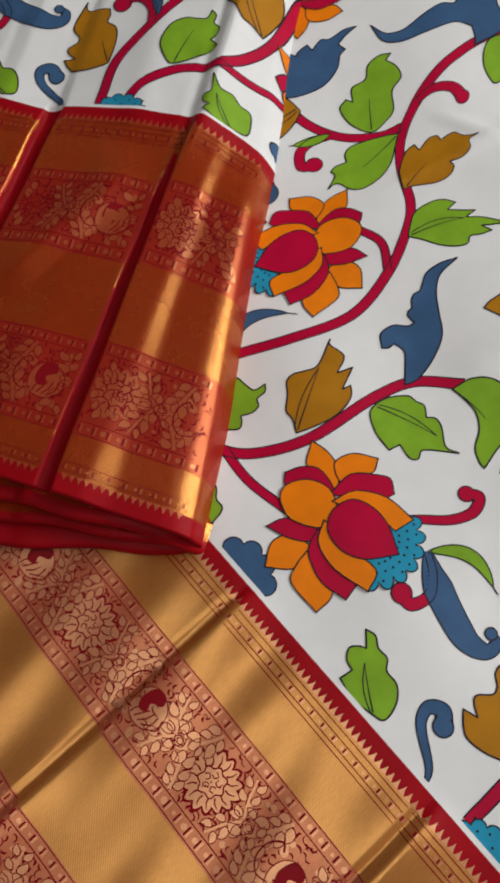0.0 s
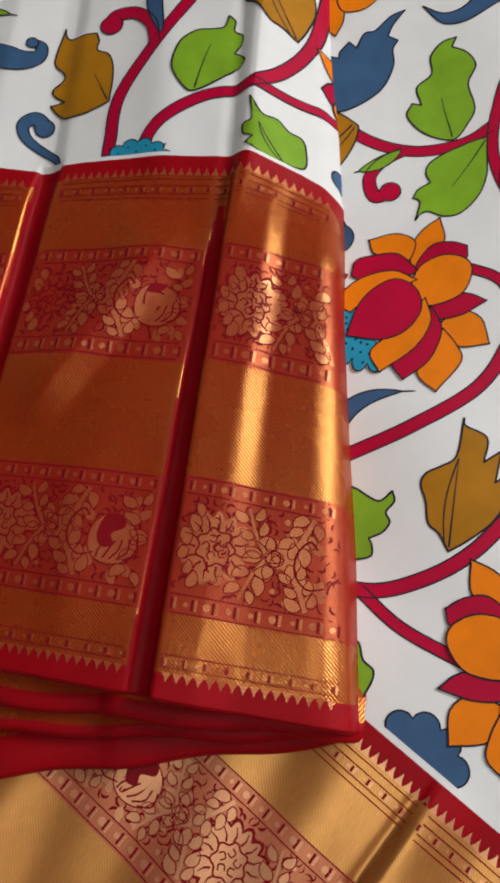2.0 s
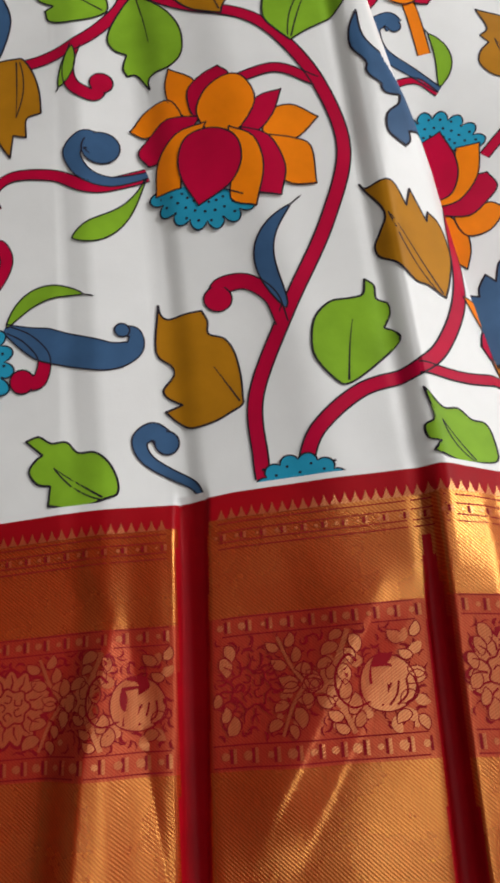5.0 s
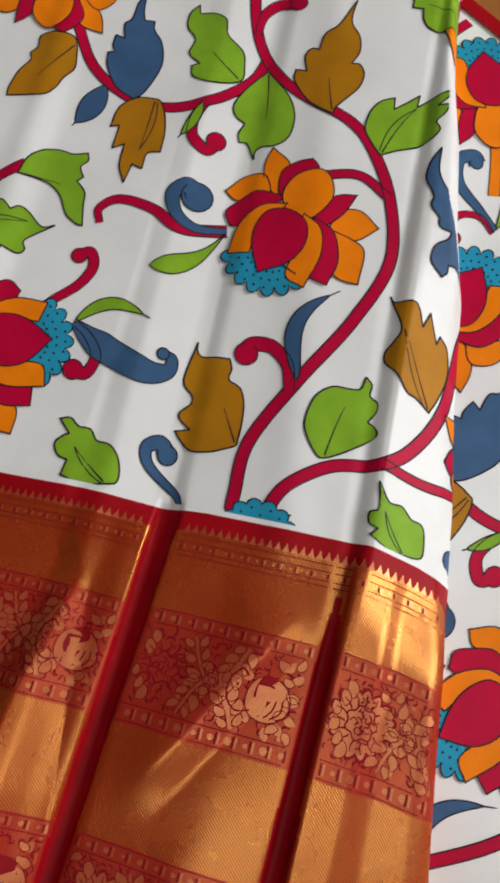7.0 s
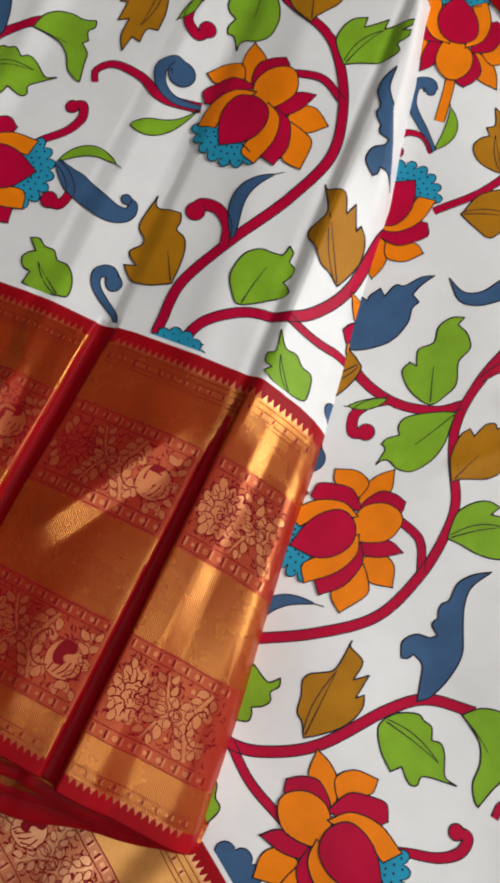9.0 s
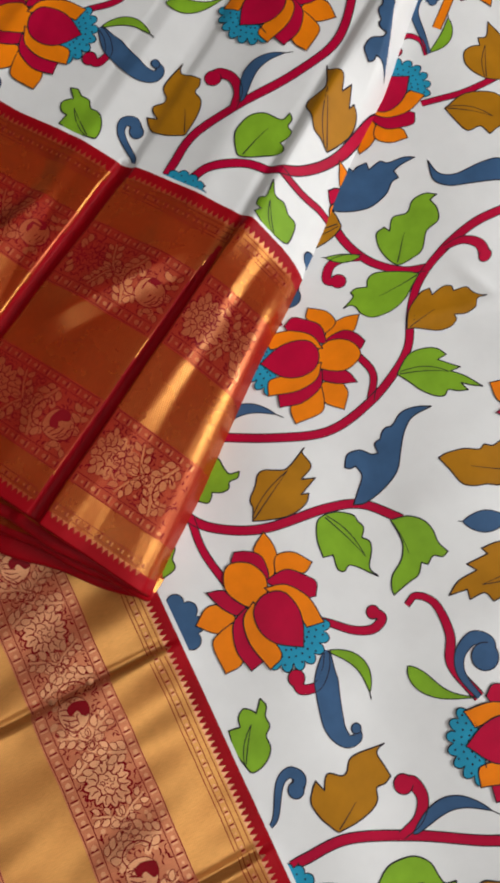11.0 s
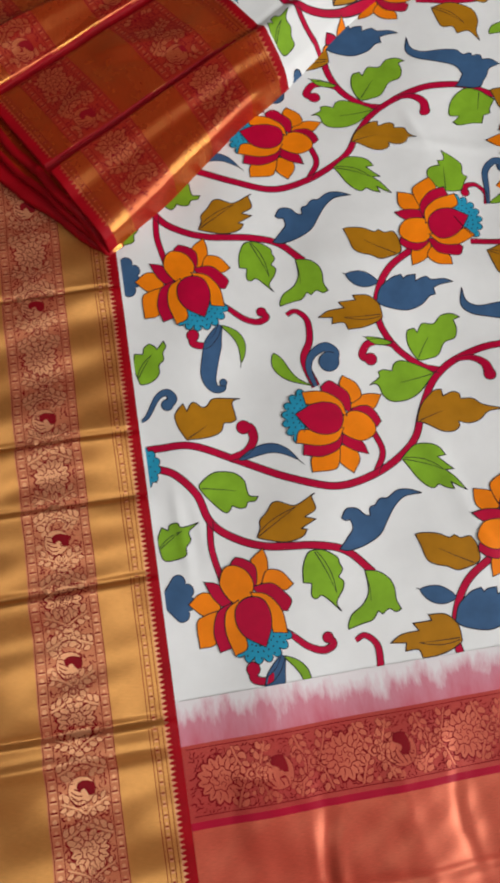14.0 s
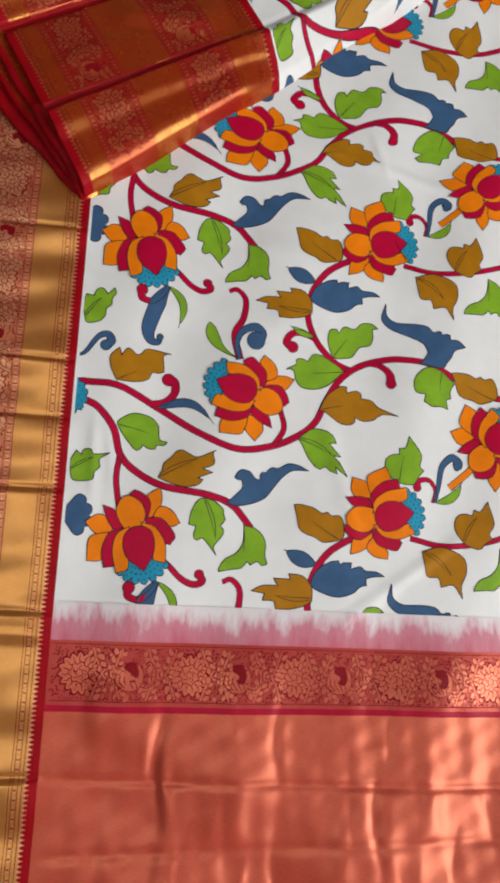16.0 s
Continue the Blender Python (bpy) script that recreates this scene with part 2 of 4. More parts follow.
def gap_left(b):
    """Centre and half width of the open fold between the first two pleats."""
    return -0.1365 + 0.026 * b, 0.0066 - 0.008 * b


def gap_right(b):
    return np.full_like(b, -0.241), np.interp(b, (0.025, 0.06, 0.15, 0.28), (0.0, 0.0034, 0.0046, 0.0058))


def trench(v, half, lip=0.0025):
    return smooth(-half - 0.002, -half + 0.001, v) * smooth(half + lip, half - 0.001, v)


def h_folded(X, Y):
    """Height of the pleated bundle over the floor, in the print's own directions."""
    X, Y = np.asarray(X, float), np.asarray(Y, float)
    X, Y = np.broadcast_arrays(X, Y)
    z = sum(np.interp(Y + e, *PANELS) for e in (-0.006, -0.004, -0.002, 0.0, 0.002, 0.004, 0.006)) / 7
    inb = smooth(0.004, -0.03, X)
    b = np.clip(-X, 0, 0.3)
    # the last pleat: a narrow dull face, a sharp ridge, a face turned to the light, a flat, the fold
    u = np.clip((-0.268 - Y) / (-0.268 - fold_edge(X)), -1, 1)
    last = sum(np.interp(u + e, (-0.6, 0.0, 0.21, 0.70, 0.82, 1.0), (0.0378, 0.0362, 0.0310, 0.0300, 0.0278, 0.0190)) for e in (-0.04, 0.0, 0.04)) / 3
    m = inb * smooth(-0.2440, -0.2475, Y)
    z = z * (1 - m) + last * m
    # a pleat face that opens towards the outer edge
    crest, foot = np.interp(b, (0.05, 0.12, 0.20, 0.28), (-0.100, -0.087, -0.081, -0.078)), np.interp(b, (0.05, 0.17, 0.28), (-0.104, -0.121, -0.125))
    face = np.clip((Y - foot) / (crest - foot), 0, 1) * smooth(crest + 0.022, crest, Y)
    z = z + inb * 0.46 * (crest - foot) * face * smooth(0.04, 0.07, b)
    z = z + inb * 0.0022 * smooth(-0.105, -0.122, Y) * smooth(-0.134, -0.127, Y)
    # a sharp slanting crease across the middle pleat
    for (x0, y0, x1, y1), d, w in (((-0.045, -0.223, -0.158, -0.158), 0.0056, 0.0165), ((-0.012, -0.080, -0.055, -0.102), 0.0022, 0.012), ((-0.022, -0.186, -0.06, -0.197), 0.0012, 0.012), ((-0.17, -0.19, -0.26, -0.20), 0.0014, 0.014)):
        lx, ly = x1 - x0, y1 - y0
        ln = math.hypot(lx, ly)
        t = ((X - x0) * lx + (Y - y0) * ly) / ln
        v = ((X - x0) * ly - (Y - y0) * lx) / ln
        v = -v if ly > 0 else v
        z = z + inb * d * smooth(-0.012, 0.03, t) * smooth(ln + 0.012, ln - 0.03, t) * np.where(v > 0, np.clip(1 - v / w, 0, 1), bell(v, 0.022))
    # open folds between the pleats of the border, closing to creases in the print
    c, half = gap_left(b)
    z = z - (0.0055 * smooth(0.006, -0.006, X) * trench(Y - c, half) + 0.0012 * smooth(0.4, 0.0, X) * bell(Y - c, 0.006))
    c, half = gap_right(b)
    z = z - 0.0030 * smooth(0.03, 0.075, b) * trench(Y - c, half, 0.0002) - 0.0016 * bell(Y - c, 0.0045)
    # soft folds of the printed field
    out = 1 - inb
    Yk = Y - 0.03 * (X - 0.1) * np.sin(25 * Y)
    z = z + out * np.interp(Yk, (-0.30, -0.249, -0.236, -0.19, -0.135, -0.077, -0.04, 0.0, 0.02, 0.06), (0.0, 0.0040, 0.0024, 0.0012, -0.0012, 0.0038, 0.0014, 0.0, 0.0025, 0.0))
    z = z + out * 0.0016 * bell(Y + 0.205 - 0.10 * X, 0.014)
    z = z + 0.0008 * np.sin(47 * X + 21 * Y) * np.sin(39 * Y - 18 * X + 1)
    # the cloth lies flat where its corner runs out
    thin = smooth(-0.06, 0.0, X) * smooth(0.22, 0.13, X) * np.clip((-0.252 - Y) / (-0.252 - fold_edge(X)), 0, 1)
    z = z * (1 - 0.62 * thin)
    fall = fold_edge(X) - Y
    z = z * (1 - smooth(-0.016 + 0.010 * inb, 0.003, fall) ** 1.6) - 0.010 * smooth(-0.004, 0.006, fall)
    return z


def on_spread(x, y, lift=0.0):
    x, y = np.asarray(x, float), np.asarray(y, float)
    return np.stack([x, y, h_spread(x, y) + lift], -1)


def on_folded(X, Y, lift=0.0):
    X, Y = np.broadcast_arrays(np.asarray(X, float), np.asarray(Y, float))
    sag = np.interp(Y, (-0.34, -0.303, -0.28, -0.25, -0.21, -0.158, -0.13, -0.084, -0.034, 0.4), (0.0, 0.004, 0.0085, 0.0105, 0.007, 0.003, -0.001, -0.003, -0.008, -0.008))
    Xw = X + sag * np.where(X > 0, np.exp(-X / 0.03), np.clip(1 + X / 0.25, 0, 1))
    # the cloth is drawn out a little towards its fold
    Xl = Xw * np.where(X > 0, 1.0356, 1.0) + 0.0287 * Y + 0.0097
    Yl = 1.0507 * Y + 0.0118 + 0.0622 * np.maximum(X, 0)
    return np.stack([CU * Xl - SU * Yl + ORIGIN_UP[0], SU * Xl + CU * Yl + ORIGIN_UP[1], h_folded(X, Y) + lift], -1)


def on_folded_print(X, Y, lift=0.0):
    return on_folded(X, Y, lift + 0.00025)


def sheet(name, xs, ys, place, mats, pick=None, parent=None, lift=0.0, label="", keep=None, flip=False):
    """A woven sheet over the grid xs by ys; pick gives each cell's material."""
    xs, ys = np.asarray(xs), np.asarray(ys)
    X, Y = np.meshgrid(xs, ys, indexing="ij")
    P = place(X, Y, lift).reshape(-1, 3)
    ny = len(ys)
    i, j = np.meshgrid(np.arange(len(xs) - 1), np.arange(ny - 1), indexing="ij")
    q = np.stack([i * ny + j, (i + 1) * ny + j, (i + 1) * ny + j + 1, i * ny + j + 1], -1).reshape(-1, 4)
    cx, cy = (xs[:-1] + xs[1:]) / 2, (ys[:-1] + ys[1:]) / 2
    CX, CY = np.meshgrid(cx, cy, indexing="ij")
    ok = np.ones(q.shape[0], bool) if keep is None else keep(CX, CY).ravel()
    idx = None if pick is None else pick(CX, CY).ravel()[ok].astype(int).tolist()
    if flip:
        q = q[:, ::-1]
    return mesh_object(name, P.tolist(), q[ok].tolist(), mats, parent, np.stack([X.ravel(), Y.ravel()], -1), idx, label)


def steps(a, b, d):
    return np.linspace(a, b, max(2, int(round(abs(b - a) / d)) + 1))


# the border's stripes, in metres from the white field outwards
STRIPES = ((0.0, 0.012, 0), (0.012, 0.058, 1), (0.058, 0.067, 2), (0.067, 0.112, 2), (0.112, 0.123, 2), (0.123, 0.181, 1), (0.181, 0.190, 2), (0.190, 0.235, 2), (0.235, 0.244, 2), (0.244, 0.270, 1), (0.270, 0.281, 0))


def stripe_lines(d=0.004):
    out = [0.0]
    for a, b, _ in STRIPES:
        out.extend(steps(a, b, d)[1:])
    return np.array(out)


def stripe_of(b):
    r = np.zeros(b.shape)
    for a, e, k in STRIPES:
        r = np.where((b >= a) & (b < e), k, r)
    return r


# ---- drawing tools for the print and the brocade ----
from mathutils.geometry import delaunay_2d_cdt


def spline(pts, n=8, closed=False):
    """A smooth line through a few points."""
    p = np.asarray(pts, float)
    m = len(p)
    out = []
    for i in range(m if closed else m - 1):
        a, b = p[i], p[(i + 1) % m]
        z = p[i - 1] if (closed or i) else 2 * a - b
        c = p[(i + 2) % m] if (closed or i + 2 < m) else 2 * b - a
        for t in np.linspace(0, 1, n, endpoint=False):
            out.append(0.5 * (2 * a + (b - z) * t + (2 * z - 5 * a + 4 * b - c) * t * t + (3 * a - z - 3 * b + c) * t ** 3))
    if not closed:
        out.append(p[-1])
    return np.array(out)


def normals_of(p):
    d = np.gradient(p, axis=0)
    d /= np.maximum(np.linalg.norm(d, axis=1, keepdims=True), 1e-9)
    return np.stack([-d[:, 1], d[:, 0]], -1)


def filled(outline, grid=0.0036):
    """Triangles that fill an outline, with inner points so that it can drape."""
    o = np.asarray(outline, float)
    lo, hi = o.min(0), o.max(0)
    inner = [Vector((x, y)) for x in np.arange(lo[0] + grid / 2, hi[0], grid) for y in np.arange(lo[1] + grid / 2, hi[1], grid)]
    vs = [Vector(p) for p in o] + inner
    r = delaunay_2d_cdt(vs, [], [list(range(len(o)))], 1, 1e-6)
    v = np.array([tuple(q) for q in r[0]])
    f = [tuple(t) for t in r[2]]
    good = []
    for t in f:
        a, b, c = v[t[0]], v[t[1]], v[t[2]]
        s = (b[0] - a[0]) * (c[1] - a[1]) - (b[1] - a[1]) * (c[0] - a[0])
        good.append(t if s > 0 else t[::-1])
    return v, good


def ribbon(p, widths):
    """A band along a line."""
    p = np.asarray(p, float)
    w = np.broadcast_to(np.asarray(widths, float), (len(p),))[:, None] / 2
    n = normals_of(p)
    m = len(p)
    if np.max(w) < 0.0012:
        return np.concatenate([p - n * w, p + n * w]), [(i, i + 1, m + i + 1, m + i) for i in range(m - 1)]
    v = np.concatenate([p - n * w, p, p + n * w])
    return v, [(r * m + i, r * m + i + 1, r * m + m + i + 1, r * m + m + i) for r in (0, 1) for i in range(m - 1)]


def closed_line(o):
    return np.concatenate([o, o[:2]])


class Motif:
    """A printed figure: pieces of flat colour with ink lines, each piece (vertices, faces, material, layer)."""

    def __init__(self, name, label=""):
        self.name, self.label, self.pieces, self.subs = name, label, [], []

    def fill(self, outline, mat, layer=0.0, ink=0.0009, grid=0.0036):
        v, f = filled(outline, grid)
        self.pieces.append((v, f, mat, layer))
        if ink:
            self.line(closed_line(np.asarray(outline)), ink, layer)
        return self

    def line(self, p, w, layer=0.0, mat=None):
        v, f = ribbon(p, w)
        self.pieces.append((v, f, mat or INK, layer + 0.00005))
        return self

    def band(self, p, w, mat, layer=0.0, ink=0.0008):
        v, f = ribbon(p, w)
        self.pieces.append((v, f, mat, layer))
        p = np.asarray(p)
        n = normals_of(p)
        h = np.broadcast_to(np.asarray(w, float), (len(p),))[:, None] / 2
        if ink:
            self.line(p + n * h, ink, layer)
            self.line(p - n * h, ink, layer)
        return self


def leaf_outline(base, tip, left, right, bend=0.0, n=42, tail=0.1):
    """A leaf from base to tip along a bent midrib; left and right: (breadth, place of the belly, edge, number of lobes, depth)."""
    base, tip = np.asarray(base, float), np.asarray(tip, float)
    d = tip - base
    ln = np.linalg.norm(d)
    nrm = np.array([-d[1], d[0]]) / ln
    t = np.linspace(0, 1, n)
    mid = base + t[:, None] * d + (bend * ln * np.sin(np.pi * t))[:, None] * nrm
    mn = normals_of(mid)

    def side(spec):
        breadth, belly, edge, k, depth = spec
        q = np.clip(t / (1 - tail), 0, 1)
        p = math.log(0.5) / math.log(belly)
        w = np.sin(np.pi * q ** p) ** 0.75 + 0.05 * (1 - t)
        if edge == "lobes":
            w = w * (1 - depth + depth * np.abs(np.sin(np.pi * (k * q + 0.02))) ** 0.6)
        elif edge == "saw":
            ph = (k * q + 0.15) % 1.0
            w = w * (1 - depth * (1 - ph) ** 0.8 * (q > 0.25))
        w[0] = w[-1] = 0.0
        return w * breadth * ln

    a, b = side(left), side(right)
    L = mid + mn * a[:, None]
    R = mid - mn * b[:, None]
    return np.concatenate([R, L[-2:0:-1]]), mid


def pointed(pts, hard=1.25):
    """Keeps the teeth of an outline sharp where it turns hard."""
    p = np.asarray(pts, float)
    out = []
    for i in range(len(p)):
        a, b, c = p[i - 1], p[i], p[(i + 1) % len(p)]
        u, v = b - a, c - b
        t = abs(math.atan2(u[0] * v[1] - u[1] * v[0], u @ v))
        if t > hard:
            out.extend([b + (a - b) * 0.12, b, b + (c - b) * 0.12])
        else:
            out.append(b)
    return spline(out, 4, True)


# leaf kinds: outline from the base (0, 0) along one edge to the tip (1, 0) and back along the other
FLAME = ((0, 0), (0.117, 0.081), (0.175, 0.162), (0.329, 0.2), (0.448, 0.25), (0.536, 0.22), (0.599, 0.128), (0.698, 0.023), (1, 0), (0.938, -0.019), (0.878, -0.18), (0.687, -0.175), (0.792, -0.292), (0.548, -0.269), (0.609, -0.331), (0.513, -0.368), (0.385, -0.344), (0.241, -0.265), (0.088, -0.111))
RAGGED = ((0, 0), (0.016, -0.119), (0.173, -0.261), (0.378, -0.351), (0.442, -0.238), (0.601, -0.315), (0.679, -0.271), (0.678, -0.156), (1, 0), (0.85, -0.007), (0.717, 0.161), (0.619, 0.221), (0.526, 0.181), (0.441, 0.287), (0.341, 0.282), (0.245, 0.292), (0.077, 0.159))
SICKLE = ((0, 0), (-0.05, 0.229), (0.007, 0.43), (0.135, 0.555), (0.302, 0.624), (0.429, 0.748), (0.499, 0.672), (0.484, 0.553), (0.6, 0.472), (0.574, 0.389), (0.742, 0.337), (0.836, 0.206), (1, 0), (0.917, -0.026), (0.745, -0.008), (0.554, 0.115), (0.353, 0.153), (0.188, 0.101))
SCROLL = ((0, 0), (0.074, -0.064), (0.24, -0.105), (0.42, -0.102), (0.57, -0.024), (0.70, 0.041), (0.835, 0.065), (1, 0), (0.916, 0.096), (0.81, 0.155), (0.685, 0.146), (0.64, 0.175), (0.592, 0.176), (0.538, 0.153), (0.51, 0.165), (0.475, 0.158), (0.441, 0.098), (0.40, 0.136), (0.37, 0.224), (0.28, 0.278), (0.185, 0.232), (0.205, 0.192), (0.25, 0.171), (0.221, 0.087), (0.112, 0.041))
ROUND = ((0, 0), (0.014, 0.111), (0.173, 0.293), (0.351, 0.352), (0.565, 0.351), (0.732, 0.249), (0.796, 0.097), (0.856, -0.004), (1, 0), (0.957, -0.086), (0.842, -0.116), (0.816, -0.207), (0.716, -0.241), (0.581, -0.215), (0.559, -0.291), (0.472, -0.346), (0.199, -0.178))
WAVY = ((0, 0), (0.005, 0.114), (0.022, 0.234), (0.085, 0.378), (0.191, 0.43), (0.298, 0.451), (0.269, 0.325), (0.375, 0.377), (0.441, 0.362), (0.483, 0.239), (0.554, 0.21), (0.702, 0.236), (1, 0), (0.929, 0.029), (0.864, 0.012), (0.806, -0.112), (0.753, -0.218), (0.659, -0.201), (0.575, -0.146), (0.475, -0.212), (0.339, -0.199), (0.173, -0.122), (0.048, -0.04))
BUD = ((0, 0), (0.088, 0.208), (0.299, 0.364), (0.376, 0.232), (0.468, 0.314), (0.62, 0.254), (0.651, 0.119), (1, 0), (0.723, -0.043), (0.658, -0.211), (0.493, -0.287), (0.406, -0.417), (0.231, -0.397), (-0.038, -0.254))
HEART = ((0, 0), (0.106, -0.095), (0.325, -0.225), (0.479, -0.275), (0.577, -0.234), (0.625, -0.141), (0.749, -0.185), (0.832, -0.165), (0.835, -0.087), (1, 0), (0.914, 0), (0.864, 0.052), (0.837, 0.185), (0.728, 0.299), (0.502, 0.321), (0.296, 0.248), (0.131, 0.112))
CRESTED = ((0, 0), (0.067, 0.263), (0.224, 0.417), (0.352, 0.378), (0.338, 0.296), (0.51, 0.338), (0.636, 0.211), (0.807, 0.223), (0.951, 0.131), (1, 0), (0.901, 0.038), (0.833, -0.089), (0.701, -0.168), (0.526, -0.104), (0.313, -0.168), (0.161, -0.117))
PLUME = ((0, 0), (0.033, 0.094), (0.098, 0.201), (0.242, 0.316), (0.335, 0.325), (0.335, 0.245), (0.456, 0.282), (0.523, 0.25), (0.524, 0.192), (0.661, 0.173), (0.757, 0.088), (1, 0), (0.858, 0.011), (0.775, -0.005), (0.684, -0.073), (0.559, -0.096), (0.446, -0.058), (0.448, -0.116), (0.372, -0.159), (0.258, -0.143), (0.152, -0.075), (0.063, -0.018))
FERN = ((0, 0), (0.035, 0.141), (0.097, 0.283), (0.259, 0.376), (0.411, 0.393), (0.539, 0.332), (0.446, 0.254), (0.6, 0.219), (0.726, 0.197), (0.618, 0.13), (0.787, 0.097), (1, 0), (0.861, -0.004), (0.75, 0.006), (0.837, -0.068), (0.727, -0.096), (0.616, -0.099), (0.578, -0.176), (0.468, -0.192), (0.299, -0.145), (0.142, -0.06))
SPEAR = ((0, 0), (0.079, -0.086), (0.318, -0.192), (0.536, -0.171), (0.655, -0.098), (0.742, -0.09), (0.746, -0.007), (0.85, 0.009), (1, 0), (0.906, 0.064), (0.75, 0.096), (0.695, 0.152), (0.556, 0.136), (0.578, 0.211), (0.477, 0.222), (0.42, 0.202), (0.406, 0.256), (0.276, 0.244), (0.102, 0.156))
STAR = ((0, 0), (0.034, -0.187), (0.189, -0.332), (0.429, -0.343), (0.39, -0.26), (0.662, -0.241), (0.584, -0.138), (0.831, -0.105), (1, 0), (0.778, 0.015), (0.802, 0.124), (0.618, 0.118), (0.566, 0.238), (0.358, 0.216), (0.162, 0.155), (0.018, 0.066))
CLOAK = ((0, 0), (-0.026, -0.1), (0.091, -0.266), (0.234, -0.346), (0.352, -0.258), (0.46, -0.255), (0.517, -0.183), (0.701, -0.164), (0.912, -0.073), (1, 0), (0.855, 0.123), (0.693, 0.274), (0.539, 0.283), (0.388, 0.237), (0.219, 0.218), (0.087, 0.101))
TULIP = ((0, 0), (0.019, -0.212), (0.085, -0.348), (0.242, -0.387), (0.385, -0.459), (0.461, -0.357), (0.695, -0.333), (1, 0), (0.749, 0.019), (0.698, 0.15), (0.582, 0.118), (0.522, 0.271), (0.406, 0.369), (0.224, 0.344), (0.084, 0.21))
WING = ((0, 0), (-0.214, -0.273), (-0.17, -0.40), (-0.142, -0.479), (-0.075, -0.581), (-0.104, -0.757), (0.026, -0.709), (0.096, -0.604), (0.16, -0.63), (0.195, -0.594), (0.217, -0.521), (0.26, -0.535), (0.287, -0.503), (0.316, -0.424), (0.427, -0.392), (0.553, -0.228), (0.683, -0.007), (0.832, 0.069), (1, 0), (0.839, 0.161), (0.665, 0.138), (0.476, -0.016), (0.257, -0.196), (0.083, -0.207), (0.012, -0.076))
DROOP = ((0, 0), (0.19, -0.13), (0.36, -0.21), (0.49, -0.09), (0.63, -0.15), (0.75, 0.03), (1, 0), (0.84, 0.13), (0.74, 0.34), (0.52, 0.47), (0.17, 0.3))
SHIELD = ((0, 0), (-0.153, -0.32), (-0.027, -0.646), (0.195, -0.827), (0.473, -0.832), (0.568, -0.571), (0.74, -0.649), (0.894, -0.445), (0.917, -0.194), (1, 0), (0.744, 0.001), (0.725, 0.144), (0.541, 0.155), (0.337, 0.309), (0.168, 0.155))
SPROUT = ((0, 0), (0.185, 0.229), (0.436, 0.363), (0.526, 0.209), (0.653, 0.266), (0.789, 0.221), (0.802, 0.099), (0.772, 0.013), (1, 0), (0.917, -0.113), (0.768, -0.132), (0.645, -0.229), (0.492, -0.207), (0.351, -0.307), (0.181, -0.307), (0.022, -0.224), (-0.065, -0.111))


def cut_leaf(label, mat, base, tip, kind, vein=0.6, split=False, bow=0.06, hard=1.25):
    """A leaf of one of the kinds above between two points."""
    base, tip = np.asarray(base, float), np.asarray(tip, float)
    d = tip - base
    n = np.array([-d[1], d[0]])
    k = np.asarray(kind, float)
    o = pointed(base + k[:, :1] * d + k[:, 1:] * n, hard)
    m = Motif("leaf", label)
    m.fill(o, mat, 0.0003, 0.0011)
    if vein:
        mid = k[:, 1].mean() * 0.8
        t = np.linspace(0.03, vein, 12)[:, None]
        v = base + t * d + (np.sin(np.pi * t / 1.2) * (mid + bow)) * n
        m.line(v, np.linspace(0.0011, 0.0004, len(v)), 0.0003)
        if split:
            m.line(v + (0.06 * np.sin(np.linspace(0.5, np.pi, len(v))))[:, None] * n, 0.0008, 0.0003)
    return m


PLAIN = (0.36, 0.42, "", 0, 0)


def leaf(name, label, mat, base, tip, left=PLAIN, right=PLAIN, bend=0.0, vein=0.55, tail=0.1, split=False):
    m = Motif(name, label)
    o, mid = leaf_outline(base, tip, left, right, bend, tail=tail)
    m.fill(o, mat, 0.0003)
    if vein:
        v = mid[1:int(len(mid) * vein)]
        m.line(v, np.linspace(0.0010, 0.0004, len(v)), 0.0003)
        if split:
            n = normals_of(v)
            m.line(v + n * np.linspace(0.0035, 0.0, len(v))[:, None], 0.0008, 0.0003)
    return m


def disc(c, r, n=18):
    a = np.linspace(0, 2 * np.pi, n, endpoint=False)
    return np.asarray(c) + r * np.stack([np.cos(a), np.sin(a)], -1)


def hook(name, label, pts, w0, w1, mat, ball=0.0, layer=0.00026):
    """A curling tendril, thin to thick, with a round end."""
    m = Motif(name, label)
    p = spline(pts, 8)
    m.band(p, np.linspace(w0, w1, len(p)), mat, layer)
    if ball:
        m.fill(disc(p[-1], ball), mat, layer + 0.00006)
        v, f = ribbon(p[-9:], np.linspace(w1 * 0.8, w1 * 0.6, 9))
        m.pieces.append((v, f, mat, layer + 0.00012))
    return m


def vine(pts, w=0.0072, label="crimson printed vine with dark outline"):
    m = Motif("vine", label)
    p = spline(pts, 14)
    m.band(p, w, CRIMSON, 0.0002, 0.0009)
    return m


def scallop(c, axis, r, k, mat, layer, span=2.6, bite=0.20):
    """Outline with rounded bites along its outer arc."""
    a = np.linspace(-span / 2, span / 2, 9 * k + 1)
    rr = r * (1 - bite + bite * np.abs(np.sin((a / span + 0.5) * k * np.pi)) ** 0.7)
    return np.asarray(c) + np.stack([rr * np.cos(a + axis), rr * np.sin(a + axis)], -1)


def petal(base, tip, w, belly=0.5, bend=0.0):
    return leaf_outline(base, tip, (w, belly, "", 0, 0), (w, belly, "", 0, 0), bend, 22, 0.0)[0]


